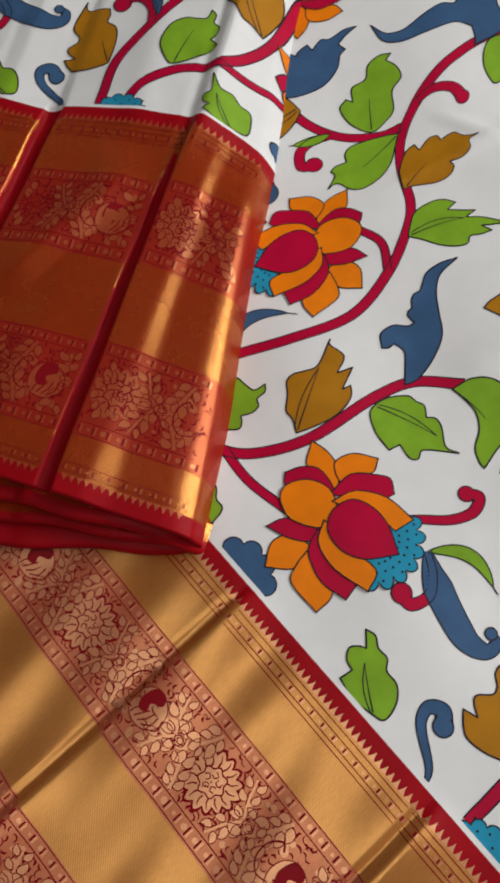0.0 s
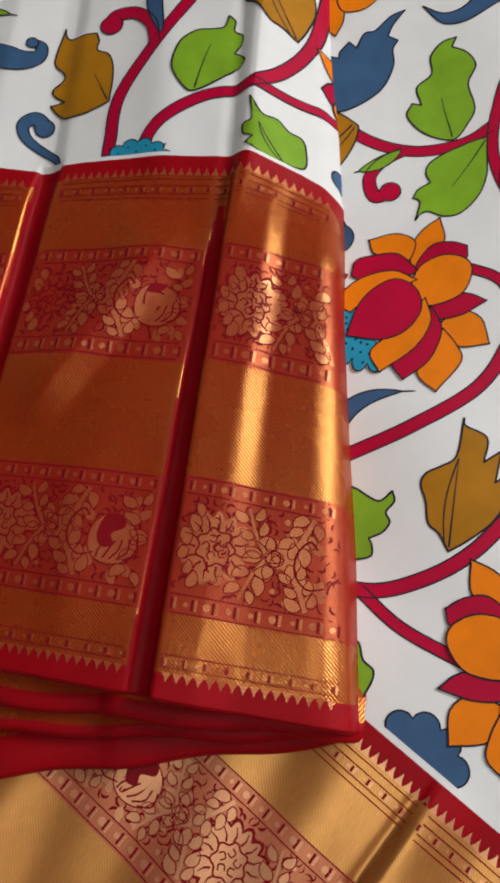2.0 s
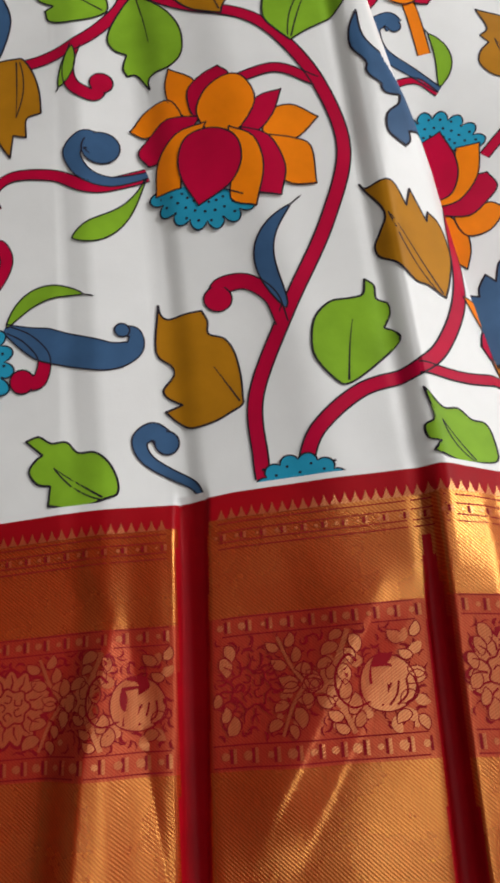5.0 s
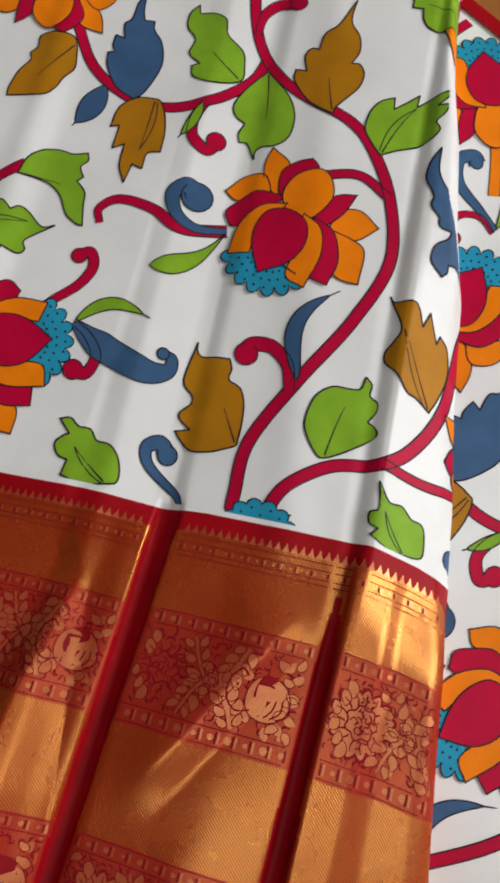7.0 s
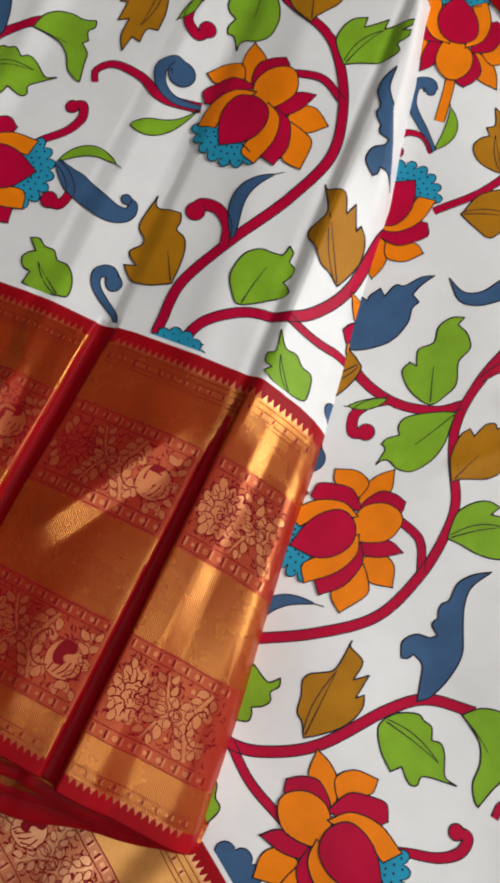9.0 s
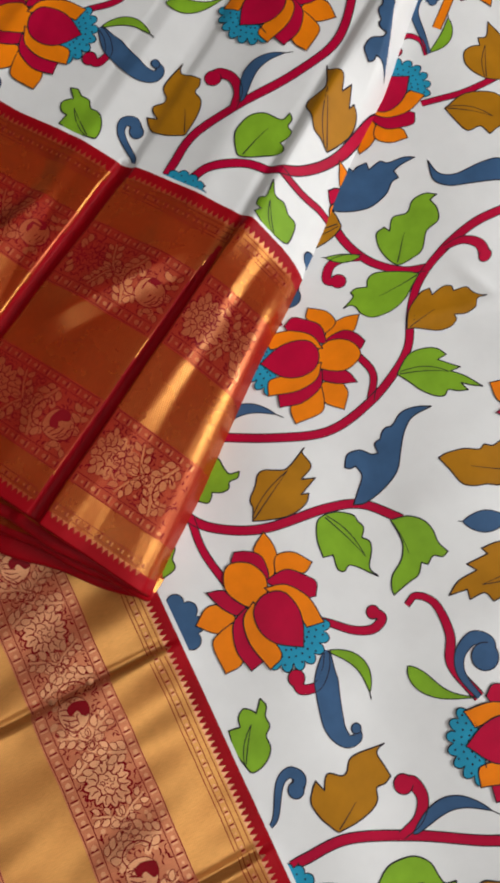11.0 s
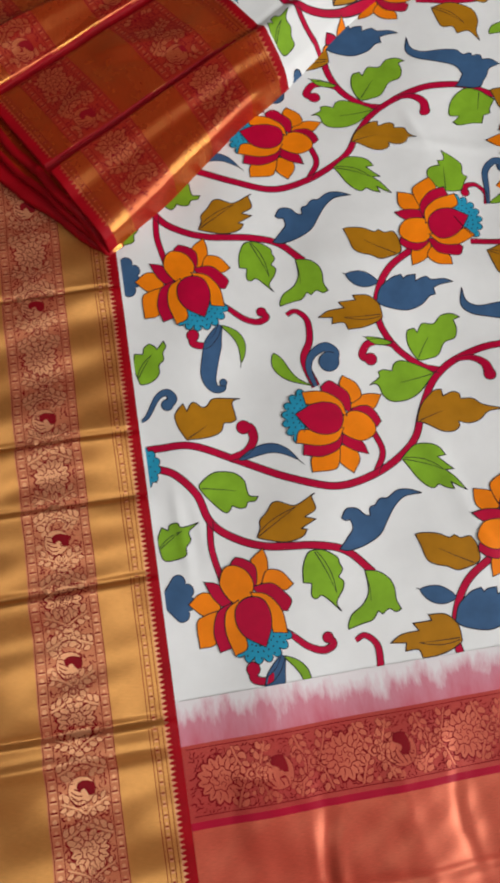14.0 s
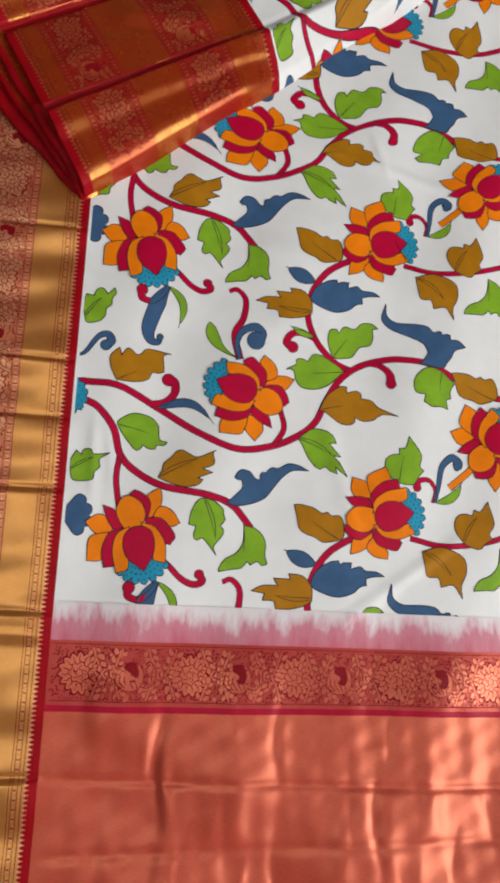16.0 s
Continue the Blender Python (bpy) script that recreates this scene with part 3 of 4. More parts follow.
def lotus(c, axis, side=1):
    """The lotus: teal dotted base, crimson heart, orange and crimson petals; axis in degrees from base to crown; side -1: mirrored."""
    m = Motif("lotus_flower", "printed orange and crimson lotus with teal dotted base")
    ca, sa = math.cos(radians(axis)), math.sin(radians(axis))

    def g(*p):
        p = np.asarray(p, float) * 0.001
        x = p[:, 0] * side
        o = np.asarray(c) + np.stack([sa * x + ca * p[:, 1], -ca * x + sa * p[:, 1]], -1)
        return o[::-1] if side < 0 else o

    def put(mat, layer, *p):
        sub = Motif("petal")
        sub.fill(pointed(g(*p)), mat, layer)
        m.subs.append(sub)

    z = 0.0004
    put(ORANGE, z + 0.00008, (-12, 26), (-26, 36), (-31, 48), (-31, 61), (-14, 52))
    put(ORANGE, z + 0.00016, (-18, 22), (-30, 20), (-38, 16), (-47, 19), (-40, 34), (-28, 40), (-20, 32))
    put(ORANGE, z + 0.00024, (26, 18), (38, 17), (46, 22), (54, 35), (39, 41), (27, 34))
    put(ORANGE, z + 0.00032, (30, 20), (35, -2), (44, -9), (57, -7), (52, 16), (42, 20))
    put(CRIMSON, z + 0.00040, (-8, 28), (-14, 32), (-18, 46), (-12, 56), (-3, 62), (4, 56), (0, 44))
    put(CRIMSON, z + 0.00048, (8, 22), (22, 20), (30, 33), (33, 50), (21, 43))
    put(CRIMSON, z + 0.00056, (-8, 30), (-27, 27), (-36, 15), (-40, 5), (-33, -3), (-23, 2), (-16, 14))
    put(CRIMSON, z + 0.00064, (14, 23), (30, 19), (40, 2), (40, -17), (27, -17), (27, 2))
    put(ORANGE, z + 0.00072, (-2, 20), (-11, 32), (-8, 47), (3, 56), (13, 54), (20, 40), (12, 20))
    put(ORANGE, z + 0.00080, (-5, 26), (-20, 18), (-28, 0), (-26, -22), (-13, -17), (-14, 0), (-8, 14))
    put(ORANGE, z + 0.00088, (8, 23), (22, 17), (29, 0), (28, -25), (14, -21), (13, 2), (8, 12))
    base = Motif("flower_base", "teal scalloped base with dark dots")
    o = scallop(g((-1, -8))[0], radians(axis) + np.pi, 0.033, 7, TEAL, z, 2.3, 0.16)
    base.fill(np.concatenate([o, g((-14, -10), (14, -8))[::side]]), TEAL, z + 0.00068)
    for i in range(3):
        for j in range(-4 + i // 2, 5 - i // 2):
            a = radians(axis) + np.pi + j * 0.24 + (0.12 if i % 2 else 0)
            r = 0.0275 - 0.0055 * i
            base.fill(disc(g((-1, -8))[0] + r * np.array([math.cos(a), math.sin(a)]), 0.0009, 6), INK, z + 0.00074, 0)
    m.subs.append(base)
    heart = Motif("flower_heart", "crimson pointed heart")
    heart.fill(pointed(g((-2, -27), (13, -12), (17, 3), (12, 17), (-1, 22), (-14, 16), (-17, 2), (-13, -12))), CRIMSON, z + 0.00120)
    m.subs.append(heart)
    return m


def printed_cell():
    """One repeat of the print: x away from the border, y along it."""
    GL, OL, BL = "green printed leaf with dark outline", "ochre printed leaf with dark outline", "blue printed leaf with dark outline"
    out = []
    add = out.append
    # stems
    add(vine([(0.005, -0.171), (0.017, -0.171), (0.050, -0.173), (0.094, -0.194), (0.142, -0.220), (0.186, -0.235), (0.228, -0.228), (0.260, -0.212), (0.278, -0.195), (0.290, -0.168), (0.307, -0.141), (0.332, -0.122), (0.363, -0.112), (0.388, -0.110), (0.418, -0.113), (0.451, -0.128), (0.49, -0.145), (0.54, -0.15)]))
    add(vine([(0.004, -0.191), (0.013, -0.192), (0.029, -0.200), (0.047, -0.222), (0.056, -0.250), (0.074, -0.268), (0.106, -0.283), (0.156, -0.290), (0.184, -0.300), (0.206, -0.324)]))
    add(vine([(0.056, -0.250), (0.054, -0.278), (0.060, -0.312)], 0.006))
    add(vine([(0.229, -0.227), (0.240, -0.206), (0.233, -0.180)], 0.006))
    add(vine([(0.325, 0.014), (0.287, -0.009), (0.268, -0.039), (0.264, -0.070), (0.276, -0.100), (0.299, -0.122), (0.318, -0.129)]))
    add(vine([(0.385, 0.012), (0.428, 0.005), (0.479, 0.012), (0.53, 0.03)], 0.006))
    # at the border
    half = Motif("leaf", "blue scalloped half leaf cut by the border")
    half.fill(np.concatenate([scallop((-0.003, 0.018), 0.0, 0.026, 4, BLUE, 0, 2.5, 0.16), [(-0.012, 0.018)]]), BLUE, 0.0003)
    add(half)
    rise = Motif("flower_base", "teal dotted scalloped half flower at the border")
    rise.fill(np.concatenate([scallop((-0.006, -0.188), 0.0, 0.0225, 6, TEAL, 0, 2.8, 0.14), [(-0.012, -0.188)]]), TEAL, 0.0003)
    for i in range(-3, 4):
        rise.fill(disc((0.006 + 0.004 * (i % 2), -0.188 + 0.0055 * i), 0.0008, 6), INK, 0.0004, 0)
    add(rise)
    add(cut_leaf(GL, GREEN, (0.0052, -0.0960), (0.036, -0.058), SPROUT, 0.6, True))
    add(cut_leaf(GL, GREEN, (0.0040, -0.2703), (0.045, -0.25), BUD, 0.6, True))
    add(hook("tendril", "blue curled tendril at the border", [(0.003, -0.141), (0.010, -0.136), (0.022, -0.118), (0.032, -0.114), (0.037, -0.121), (0.031, -0.127)], 0.0026, 0.0108, BLUE, 0.0060))
    # along the stems
    add(cut_leaf(OL, OCHRE, (0.0455, -0.1657), (0.105, -0.129), WAVY, 0.35, bow=-0.1))
    add(hook("tendril", "crimson curled tendril", [(0.086, -0.190), (0.102, -0.186), (0.112, -0.175), (0.111, -0.163), (0.104, -0.160)], 0.006, 0.0112, CRIMSON, 0.0072))
    add(leaf("leaf", BL, BLUE, (0.094, -0.193), (0.158, -0.209), (0.06, 0.5, "", 0, 0), (0.09, 0.4, "", 0, 0), 0.24, 0))
    add(cut_leaf(GL, GREEN, (0.0509, -0.2170), (0.107, -0.233), ROUND, 0.6))
    add(cut_leaf(OL, OCHRE, (0.0991, -0.2735), (0.162, -0.239), FLAME, 0.68, True))
    add(cut_leaf(BL, BLUE, (0.177, -0.297), (0.271, -0.254), SCROLL, 0, hard=1.15))
    add(cut_leaf(GL, GREEN, (0.1510, -0.2940), (0.168, -0.355), RAGGED, 0.72, True))
    add(cut_leaf(GL, GREEN, (0.1977, -0.3206), (0.172, -0.373), SICKLE, 0.45, bow=0.0))
    add(lotus((0.084, -0.350), 101, -1))
    add(lotus((0.184, -0.164), -13))
    add(lotus((0.363, 0.037), 196))
    add(lotus((0.500, 0.140), 235))
    # below the border lotus
    add(hook("tendril", "crimson curled tendril", [(0.106, -0.360), (0.117, -0.369), (0.131, -0.382), (0.145, -0.388), (0.155, -0.384), (0.151, -0.377)], 0.005, 0.008, CRIMSON, 0.0052))
    add(hook("tendril", "crimson curled tendril", [(0.105, -0.388), (0.099, -0.398), (0.088, -0.406), (0.076, -0.403), (0.076, -0.394)], 0.004, 0.009, CRIMSON, 0.0064))
    comma = Motif("leaf", "blue printed comma leaf with a curled end")
    p = spline([(0.106, -0.386), (0.097, -0.402), (0.090, -0.422), (0.086, -0.440), (0.090, -0.452), (0.098, -0.453), (0.100, -0.447)], 8)
    comma.band(p, np.interp(np.linspace(0, 1, len(p)), (0, 0.2, 0.45, 0.7, 1), (0.005, 0.0185, 0.0165, 0.0085, 0.005)), BLUE, 0.0003)
    comma.fill(disc(p[-1], 0.0038), BLUE, 0.00038)
    add(comma)
    add(leaf("leaf", GL, GREEN, (0.106, -0.387), (0.120, -0.434), (0.12, 0.5, "", 0, 0), (0.05, 0.5, "", 0, 0), 0.20, 0))
    # between the rows
    add(hook("tendril", "crimson curling tendril", [(0.168, -0.047), (0.178, -0.044), (0.188, -0.056), (0.186, -0.080), (0.177, -0.100), (0.184, -0.130)], 0.0045, 0.0085, CRIMSON))
    add(hook("tendril", "blue curling leaf", [(0.184, -0.130), (0.180, -0.110), (0.186, -0.096), (0.200, -0.090), (0.208, -0.098), (0.202, -0.106)], 0.004, 0.014, BLUE, 0.0105, 0.00036))
    add(leaf("leaf", GL, GREEN, (0.184, -0.130), (0.147, -0.087), (0.13, 0.74, "", 0, 0), (0.10, 0.74, "", 0, 0), 0.14, 0, 0.0))
    # second row
    add(cut_leaf(OL, OCHRE, (0.2994, 0.0056), (0.246, 0.043), CLOAK, 0.6))
    add(leaf("leaf", BL, BLUE, (0.272, -0.023), (0.235, -0.008), (0.20, 0.5, "", 0, 0), (0.22, 0.5, "", 0, 0), 0.05, 0))
    add(cut_leaf(BL, BLUE, (0.266, -0.045), (0.354, -0.033), SPEAR, 0, hard=1.0))
    add(cut_leaf(OL, OCHRE, (0.2690, -0.0605), (0.2005, -0.055), STAR, 0.6, True))
    add(hook("tendril", "crimson curled tendril", [(0.273, -0.096), (0.258, -0.091), (0.245, -0.093), (0.238, -0.104), (0.246, -0.109)], 0.006, 0.0090, CRIMSON, 0.0066))
    add(leaf("leaf", GL, GREEN, (0.272, -0.094), (0.242, -0.083), (0.12, 0.5, "", 0, 0), (0.12, 0.5, "", 0, 0), 0.05, 0))
    add(cut_leaf(GL, GREEN, (0.297, -0.115), (0.353, -0.073), CRESTED, 0.4))
    add(cut_leaf(GL, GREEN, (0.3109, -0.1321), (0.24, -0.136), HEART, 0.55))
    add(hook("tendril", "crimson curled tendril", [(0.338, -0.119), (0.355, -0.120), (0.367, -0.129), (0.369, -0.142)], 0.004, 0.011, CRIMSON, 0.0062))
    add(cut_leaf(OL, OCHRE, (0.2820, -0.1810), (0.377, -0.182), PLUME, 0.3))
    add(cut_leaf(GL, GREEN, (0.2578, -0.2168), (0.317, -0.258), FERN, 0.6, True))
    add(cut_leaf(GL, GREEN, (0.3705, 0.0757), (0.382, 0.132), TULIP, 0.55))
    add(hook("tendril", "crimson curled tendril", [(0.413, 0.055), (0.416, 0.070), (0.408, 0.081), (0.396, 0.080), (0.393, 0.072)], 0.003, 0.007, CRIMSON, 0.005))
    add(hook("tendril", "blue curled leaf", [(0.416, 0.055), (0.420, 0.075), (0.424, 0.098), (0.436, 0.110), (0.445, 0.105), (0.443, 0.099)], 0.004, 0.012, BLUE, 0.004))
    add(leaf("leaf", GL, GREEN, (0.418, 0.056), (0.450, 0.082), (0.10, 0.5, "", 0, 0), (0.14, 0.5, "", 0, 0), -0.15, 0))
    stub = Motif("flower_stalk", "orange stalk of a lotus")
    stub.band(spline([(0.434, 0.074), (0.455, 0.092), (0.476, 0.112)], 6), 0.008, ORANGE, 0.00025)
    add(stub)
    add(cut_leaf(OL, OCHRE, (0.400, -0.002), (0.448, -0.054), DROOP, 0.6, True))
    add(cut_leaf(OL, OCHRE, (0.451, 0.010), (0.481, 0.060), TULIP, 0.6, True))
    add(cut_leaf(BL, BLUE, (0.405, -0.113), (0.362, -0.041), WING, 0, hard=1.1))
    add(cut_leaf(GL, GREEN, (0.434, -0.121), (0.442, -0.167), SHIELD, 0.5))
    add(cut_leaf(OL, OCHRE, (0.504, -0.150), (0.447, -0.122), CLOAK, 0.6))
    add(cut_leaf(GL, GREEN, (0.495, 0.005), (0.462, -0.045), SICKLE, 0.4))
    return out


def finer(v, f):
    """Cuts each face into smaller triangles, to follow a tight turn of the cloth."""
    tri = [(t[0], t[i], t[i + 1]) for t in f for i in range(1, len(t) - 1)]
    v, mid = [tuple(p) for p in v], {}

    def between(a, b):
        k = (min(a, b), max(a, b))
        if k not in mid:
            mid[k] = len(v)
            v.append(((v[a][0] + v[b][0]) / 2, (v[a][1] + v[b][1]) / 2))
        return mid[k]

    out = []
    for a, b, c in tri:
        p, q, r = between(a, b), between(b, c), between(c, a)
        out += [(a, p, r), (p, b, q), (r, q, c), (p, q, r)]
    return np.array(v), out


def lay(motif, place, parent, shift, inside, tight=None):
    """Lays a motif on a sheet of cloth, as a mesh of its own under parent; its pieces of their own go below it."""
    def build(name, label, pieces, par):
        verts, faces, uvs, mats, idx = [], [], [], [], []
        for v, f, mat, layer in pieces:
            v = v + np.asarray(shift)
            if tight is not None and tight(v[:, 0], v[:, 1]).any():
                v, f = finer(*finer(v, f))
            ok = inside(v[:, 0], v[:, 1])
            f = [t for t in f if all(ok[i] for i in t)]
            if not f:
                continue
            n0 = len(verts)
            verts.extend(place(v[:, 0], v[:, 1], layer).tolist())
            uvs.extend(v.tolist())
            if mat not in mats:
                mats.append(mat)
            k = mats.index(mat)
            faces.extend(tuple(n0 + i for i in t) for t in f)
            idx.extend([k] * len(f))
        return mesh_object(name, verts, faces, mats, par, uvs, idx, label) if faces else None

    if not motif.subs:
        build(motif.name, motif.label, motif.pieces, parent)
        return
    pts = np.concatenate([p[0] for s in motif.subs for p in s.pieces]) + np.asarray(shift)
    if not inside(pts[:, 0], pts[:, 1]).any():
        return
    head = None
    for s in sorted(motif.subs, key=lambda q: q.name != "flower_heart"):
        if head is None:
            head = build(motif.name, motif.label, s.pieces, parent)
            continue
        build(s.name, s.label, s.pieces, head or parent)


# ---- brocade of the border ----
def brocade(place, parent, along, lift, y_flip=False, inside=None, bands=((0.067, 0.112), (0.190, 0.235)), sign=-1.0, centres=(), gold=None):
    """Teeth, ladder lines and figured bands woven in metal thread."""
    y0, y1 = along
    ins = inside or (lambda x, y: np.ones_like(x, bool))

    def emit(name, label, pieces):
        verts, faces, uvs, mats, idx = [], [], [], [], []
        for v, f, mat, layer in pieces:
            mat = gold if gold and mat == MOTIF else mat
            X, Y = sign * v[:, 0], v[:, 1]
            if not ins(X, Y).all():
                continue
            n0 = len(verts)
            verts.extend(place(X, Y, lift + layer).tolist())
            uvs.extend(np.stack([X, Y], -1).tolist())
            if mat not in mats:
                mats.append(mat)
            k = mats.index(mat)
            faces.extend(tuple(n0 + i for i in (t[::-1] if sign < 0 else t)) for t in f)
            idx.extend([k] * len(f))
        if faces:
            ob = mesh_object(name, verts, faces, mats, parent, uvs, idx, label)
            return ob

    # teeth along both selvedges
    teeth = []
    for b0, b1 in ((0.0125, 0.0072), (0.2695, 0.2740)):
        for y in np.arange(y0, y1, 0.0047):
            v = np.array([(b0, y), (b0, y + 0.0043), ((b0 + b1) / 2, y + 0.0029), (b1, y + 0.0021), ((b0 + b1) / 2, y + 0.0013)])
            a, c = v[1] - v[0], v[3] - v[0]
            f = [(0, 1, 2, 3, 4)] if a[0] * c[1] - a[1] * c[0] > 0 else [(4, 3, 2, 1, 0)]
            teeth.append((v, f, MOTIF, 0.0003))
    tagged(emit("border_teeth", "row of small gold woven teeth along the red edge", teeth), kind="stuff")
    # ladder lines: dark threads and rungs
    rungs = []
    for b in (0.0145, 0.0185, 0.0235, 0.0265, 0.0585, 0.0665, 0.1125, 0.1215, 0.182, 0.1895, 0.2355, 0.2435, 0.262, 0.2675):
        p = np.stack([np.full(2 + int((y1 - y0) / 0.006), b), np.linspace(y0, y1, 2 + int((y1 - y0) / 0.006))], -1)
        v, f = ribbon(p, 0.0006)
        for i in range(len(p) - 1):
            rungs.append((np.array([v[i], v[i + 1], v[len(p) + i + 1], v[len(p) + i]]), [(0, 1, 2, 3)], SHADOW_RED, 0.0002))
    for b0, b1 in ((0.0195, 0.0225), (0.060, 0.065), (0.114, 0.120), (0.1835, 0.188), (0.237, 0.242), (0.2635, 0.2665)):
        bc, hw = (b0 + b1) / 2, (b1 - b0) / 2
        for i, y in enumerate(np.arange(y0, y1, 0.0046)):
            if i % 2:
                rungs.append((disc((bc, y + 0.0005 * math.sin(i * 2.7)), hw * (0.6 + 0.15 * math.sin(i * 1.9)), 7), [tuple(range(7))], MOTIF, 0.00025))
            else:
                rungs.append((np.array([(b0, y), (b1, y), (b1, y + 0.0013), (b0, y + 0.0013)]), [(0, 1, 2, 3)], MOTIF, 0.00025))
                rungs.append((np.array([(b0, y + 0.0016), (b1, y + 0.0016), (b1, y + 0.0028), (b0, y + 0.0028)]), [(0, 1, 2, 3)], SHADOW_RED, 0.00025))
    tagged(emit("ladder_weave", "fine woven ladder lines of red and gold thread", rungs), kind="stuff")
    # figured bands
    figure_bands(emit, bands, along, centres)


def rosette(c, r, k=15):
    """A round flower: gold heart, ring of pointed petals set apart by red thread, leafy wreath round it."""
    ps = []
    c = np.asarray(c)
    a = np.linspace(0, 2 * np.pi, 6 * k, endpoint=False)
    ring = lambda q: c + np.stack([q * np.cos(a), q * np.sin(a)], -1)
    rr = r * (0.78 + 0.20 * np.abs(np.sin(a * k / 2)) ** 1.3 + 0.04 * np.sin(3 * a + 1))
    ps.append((*ribbon(closed_line(ring(rr * 1.06)), 0.0016), SHADOW_RED, 0.00028))
    ps.append((*filled(ring(rr), 0.006), MOTIF, 0.0003))
    for i in range(k):
        t = (i + 0.5) * 2 * np.pi / k
        d = np.array((math.cos(t), math.sin(t)))
        n = np.array((-d[1], d[0]))
        p = [c + r * 0.50 * d, c + r * 0.66 * d + 0.0008 * n, c + r * 0.86 * d]
        ps.append((*ribbon(p, np.array((0.0011, 0.0008, 0.0004))), SHADOW_RED, 0.0004))
    ps.append((*ribbon(closed_line(ring(r * (0.46 + 0.05 * np.sin(7 * a)))), 0.0009), SHADOW_RED, 0.0004))
    for q in (0.3, 1.6, 2.8, 4.1, 5.3):
        o = c + r * 0.24 * np.array((math.cos(q), math.sin(q)))
        ps.append((*ribbon(spline([o + r * 0.11 * np.array((math.cos(q + u), math.sin(q + u))) for u in (0, 1.5, 3.0, 4.4)], 3), 0.0007), SHADOW_RED, 0.0004))
    return ps


def paisley(c, s, flip=1):
    """A plump paisley: round body with a red heart, a curling neck with a scalloped comb, a fan of small leaves."""
    ps = []
    g = lambda p: np.asarray(c) + s * np.asarray(p, float) * np.array([1, flip])
    body = spline([g(p) for p in ((-0.46, -0.10), (-0.30, -0.56), (0.10, -0.78), (0.50, -0.62), (0.66, -0.20), (0.52, 0.20), (0.16, 0.34), (-0.24, 0.24))], 4, True)
    ps.append((*filled(body, 0.008), MOTIF, 0.0003))
    ps.append((*ribbon(closed_line(body), 0.0006), SHADOW_RED, 0.0004))
    heart = spline([g(p) for p in ((-0.42, 0.02), (-0.44, -0.34), (-0.20, -0.44), (-0.02, -0.16), (0.22, -0.24), (0.30, 0.02), (0.02, 0.16))], 4, True)
    ps.append((*filled(heart, 0.01), SHADOW_RED, 0.0004))
    for q in (-0.9, -0.6, -0.3, 0.0, 0.3):
        ps.append((*ribbon(spline([g(p) for p in ((0.12 + 0.1 * q, q * 0.5 - 0.28), (0.34, q * 0.7 - 0.16), (0.54, q * 0.5 - 0.06))], 4), 0.0009), SHADOW_RED, 0.0004))
    neck = spline([g(p) for p in ((0.44, 0.16), (0.52, 0.52), (0.24, 0.80), (-0.20, 0.80), (-0.50, 0.56), (-0.36, 0.38))], 6)
    ps.append((*ribbon(neck, np.linspace(0.0062, 0.0042, len(neck))), MOTIF, 0.0003))
    ps.append((*ribbon(neck, np.linspace(0.0008, 0.0012, len(neck))), SHADOW_RED, 0.0004))
    n = normals_of(neck)
    for i in range(2, len(neck) - 2, 3):
        ps.append((disc(neck[i] - n[i] * 0.0044 * flip, 0.0019, 8), [tuple(range(8))], MOTIF, 0.00032))
    ps.append((disc(neck[-1], 0.0026, 10), [tuple(range(10))], MOTIF, 0.00034))
    for i in range(9):
        a = 3.4 + 0.36 * i
        t = np.array([math.cos(a), math.sin(a)])
        o = leaf_outline(g(t * 0.80), g(t * 1.14), (0.3, 0.5, "", 0, 0), (0.3, 0.5, "", 0, 0), 0.1, 8, 0)[0]
        if abs(g(t * 1.1)[0] - c[0]) < s * 1.05:
            ps.append((*filled(o, 0.02), MOTIF, 0.0003))
    return ps


def scrollwork(bc, hw, y, rnd):
    """Scroll stems with curling leaves on both sides that fill the spaces of a band."""
    ps = []
    for k in (-1, 1):
        p = spline([(bc + k * hw * 0.95, y - 0.016), (bc + k * hw * 0.45, y - 0.011), (bc - k * hw * 0.15, y - 0.002), (bc + k * hw * 0.30, y + 0.008), (bc + k * hw * 0.92, y + 0.014)], 6)
        ps.append((*ribbon(p, np.linspace(0.0022, 0.0012, len(p))), MOTIF, 0.0003))
        n = normals_of(p)
        for i in range(1, len(p) - 1, 3):
            for e in (-1, 1):
                d = p[i + 1] - p[i - 1]
                d = d / max(np.linalg.norm(d), 1e-9)
                tip = p[i] + (0.0058 * d + e * 0.0062 * n[i]) * rnd.uniform(0.85, 1.2)
                tip[0] = min(max(tip[0], bc - hw), bc + hw)
                q = p[i] + e * n[i] * 0.0012
                if np.linalg.norm(tip - q) < 0.004:
                    continue
                o = leaf_outline(q, tip, (0.34, 0.45, "", 0, 0), (0.30, 0.45, "", 0, 0), 0.16 * e, 9, 0)[0]
                ps.append((*filled(o, 0.02), MOTIF, 0.00036))
                ps.append((*ribbon(closed_line(o), 0.0005), SHADOW_RED, 0.0004))
    for i in range(8):
        c = np.array((bc + hw * rnd.uniform(-0.9, 0.9), y + rnd.uniform(-0.015, 0.015)))
        ps.append((disc(c, rnd.uniform(0.0012, 0.0020), 7), [tuple(range(7))], MOTIF, 0.00033))
    return ps


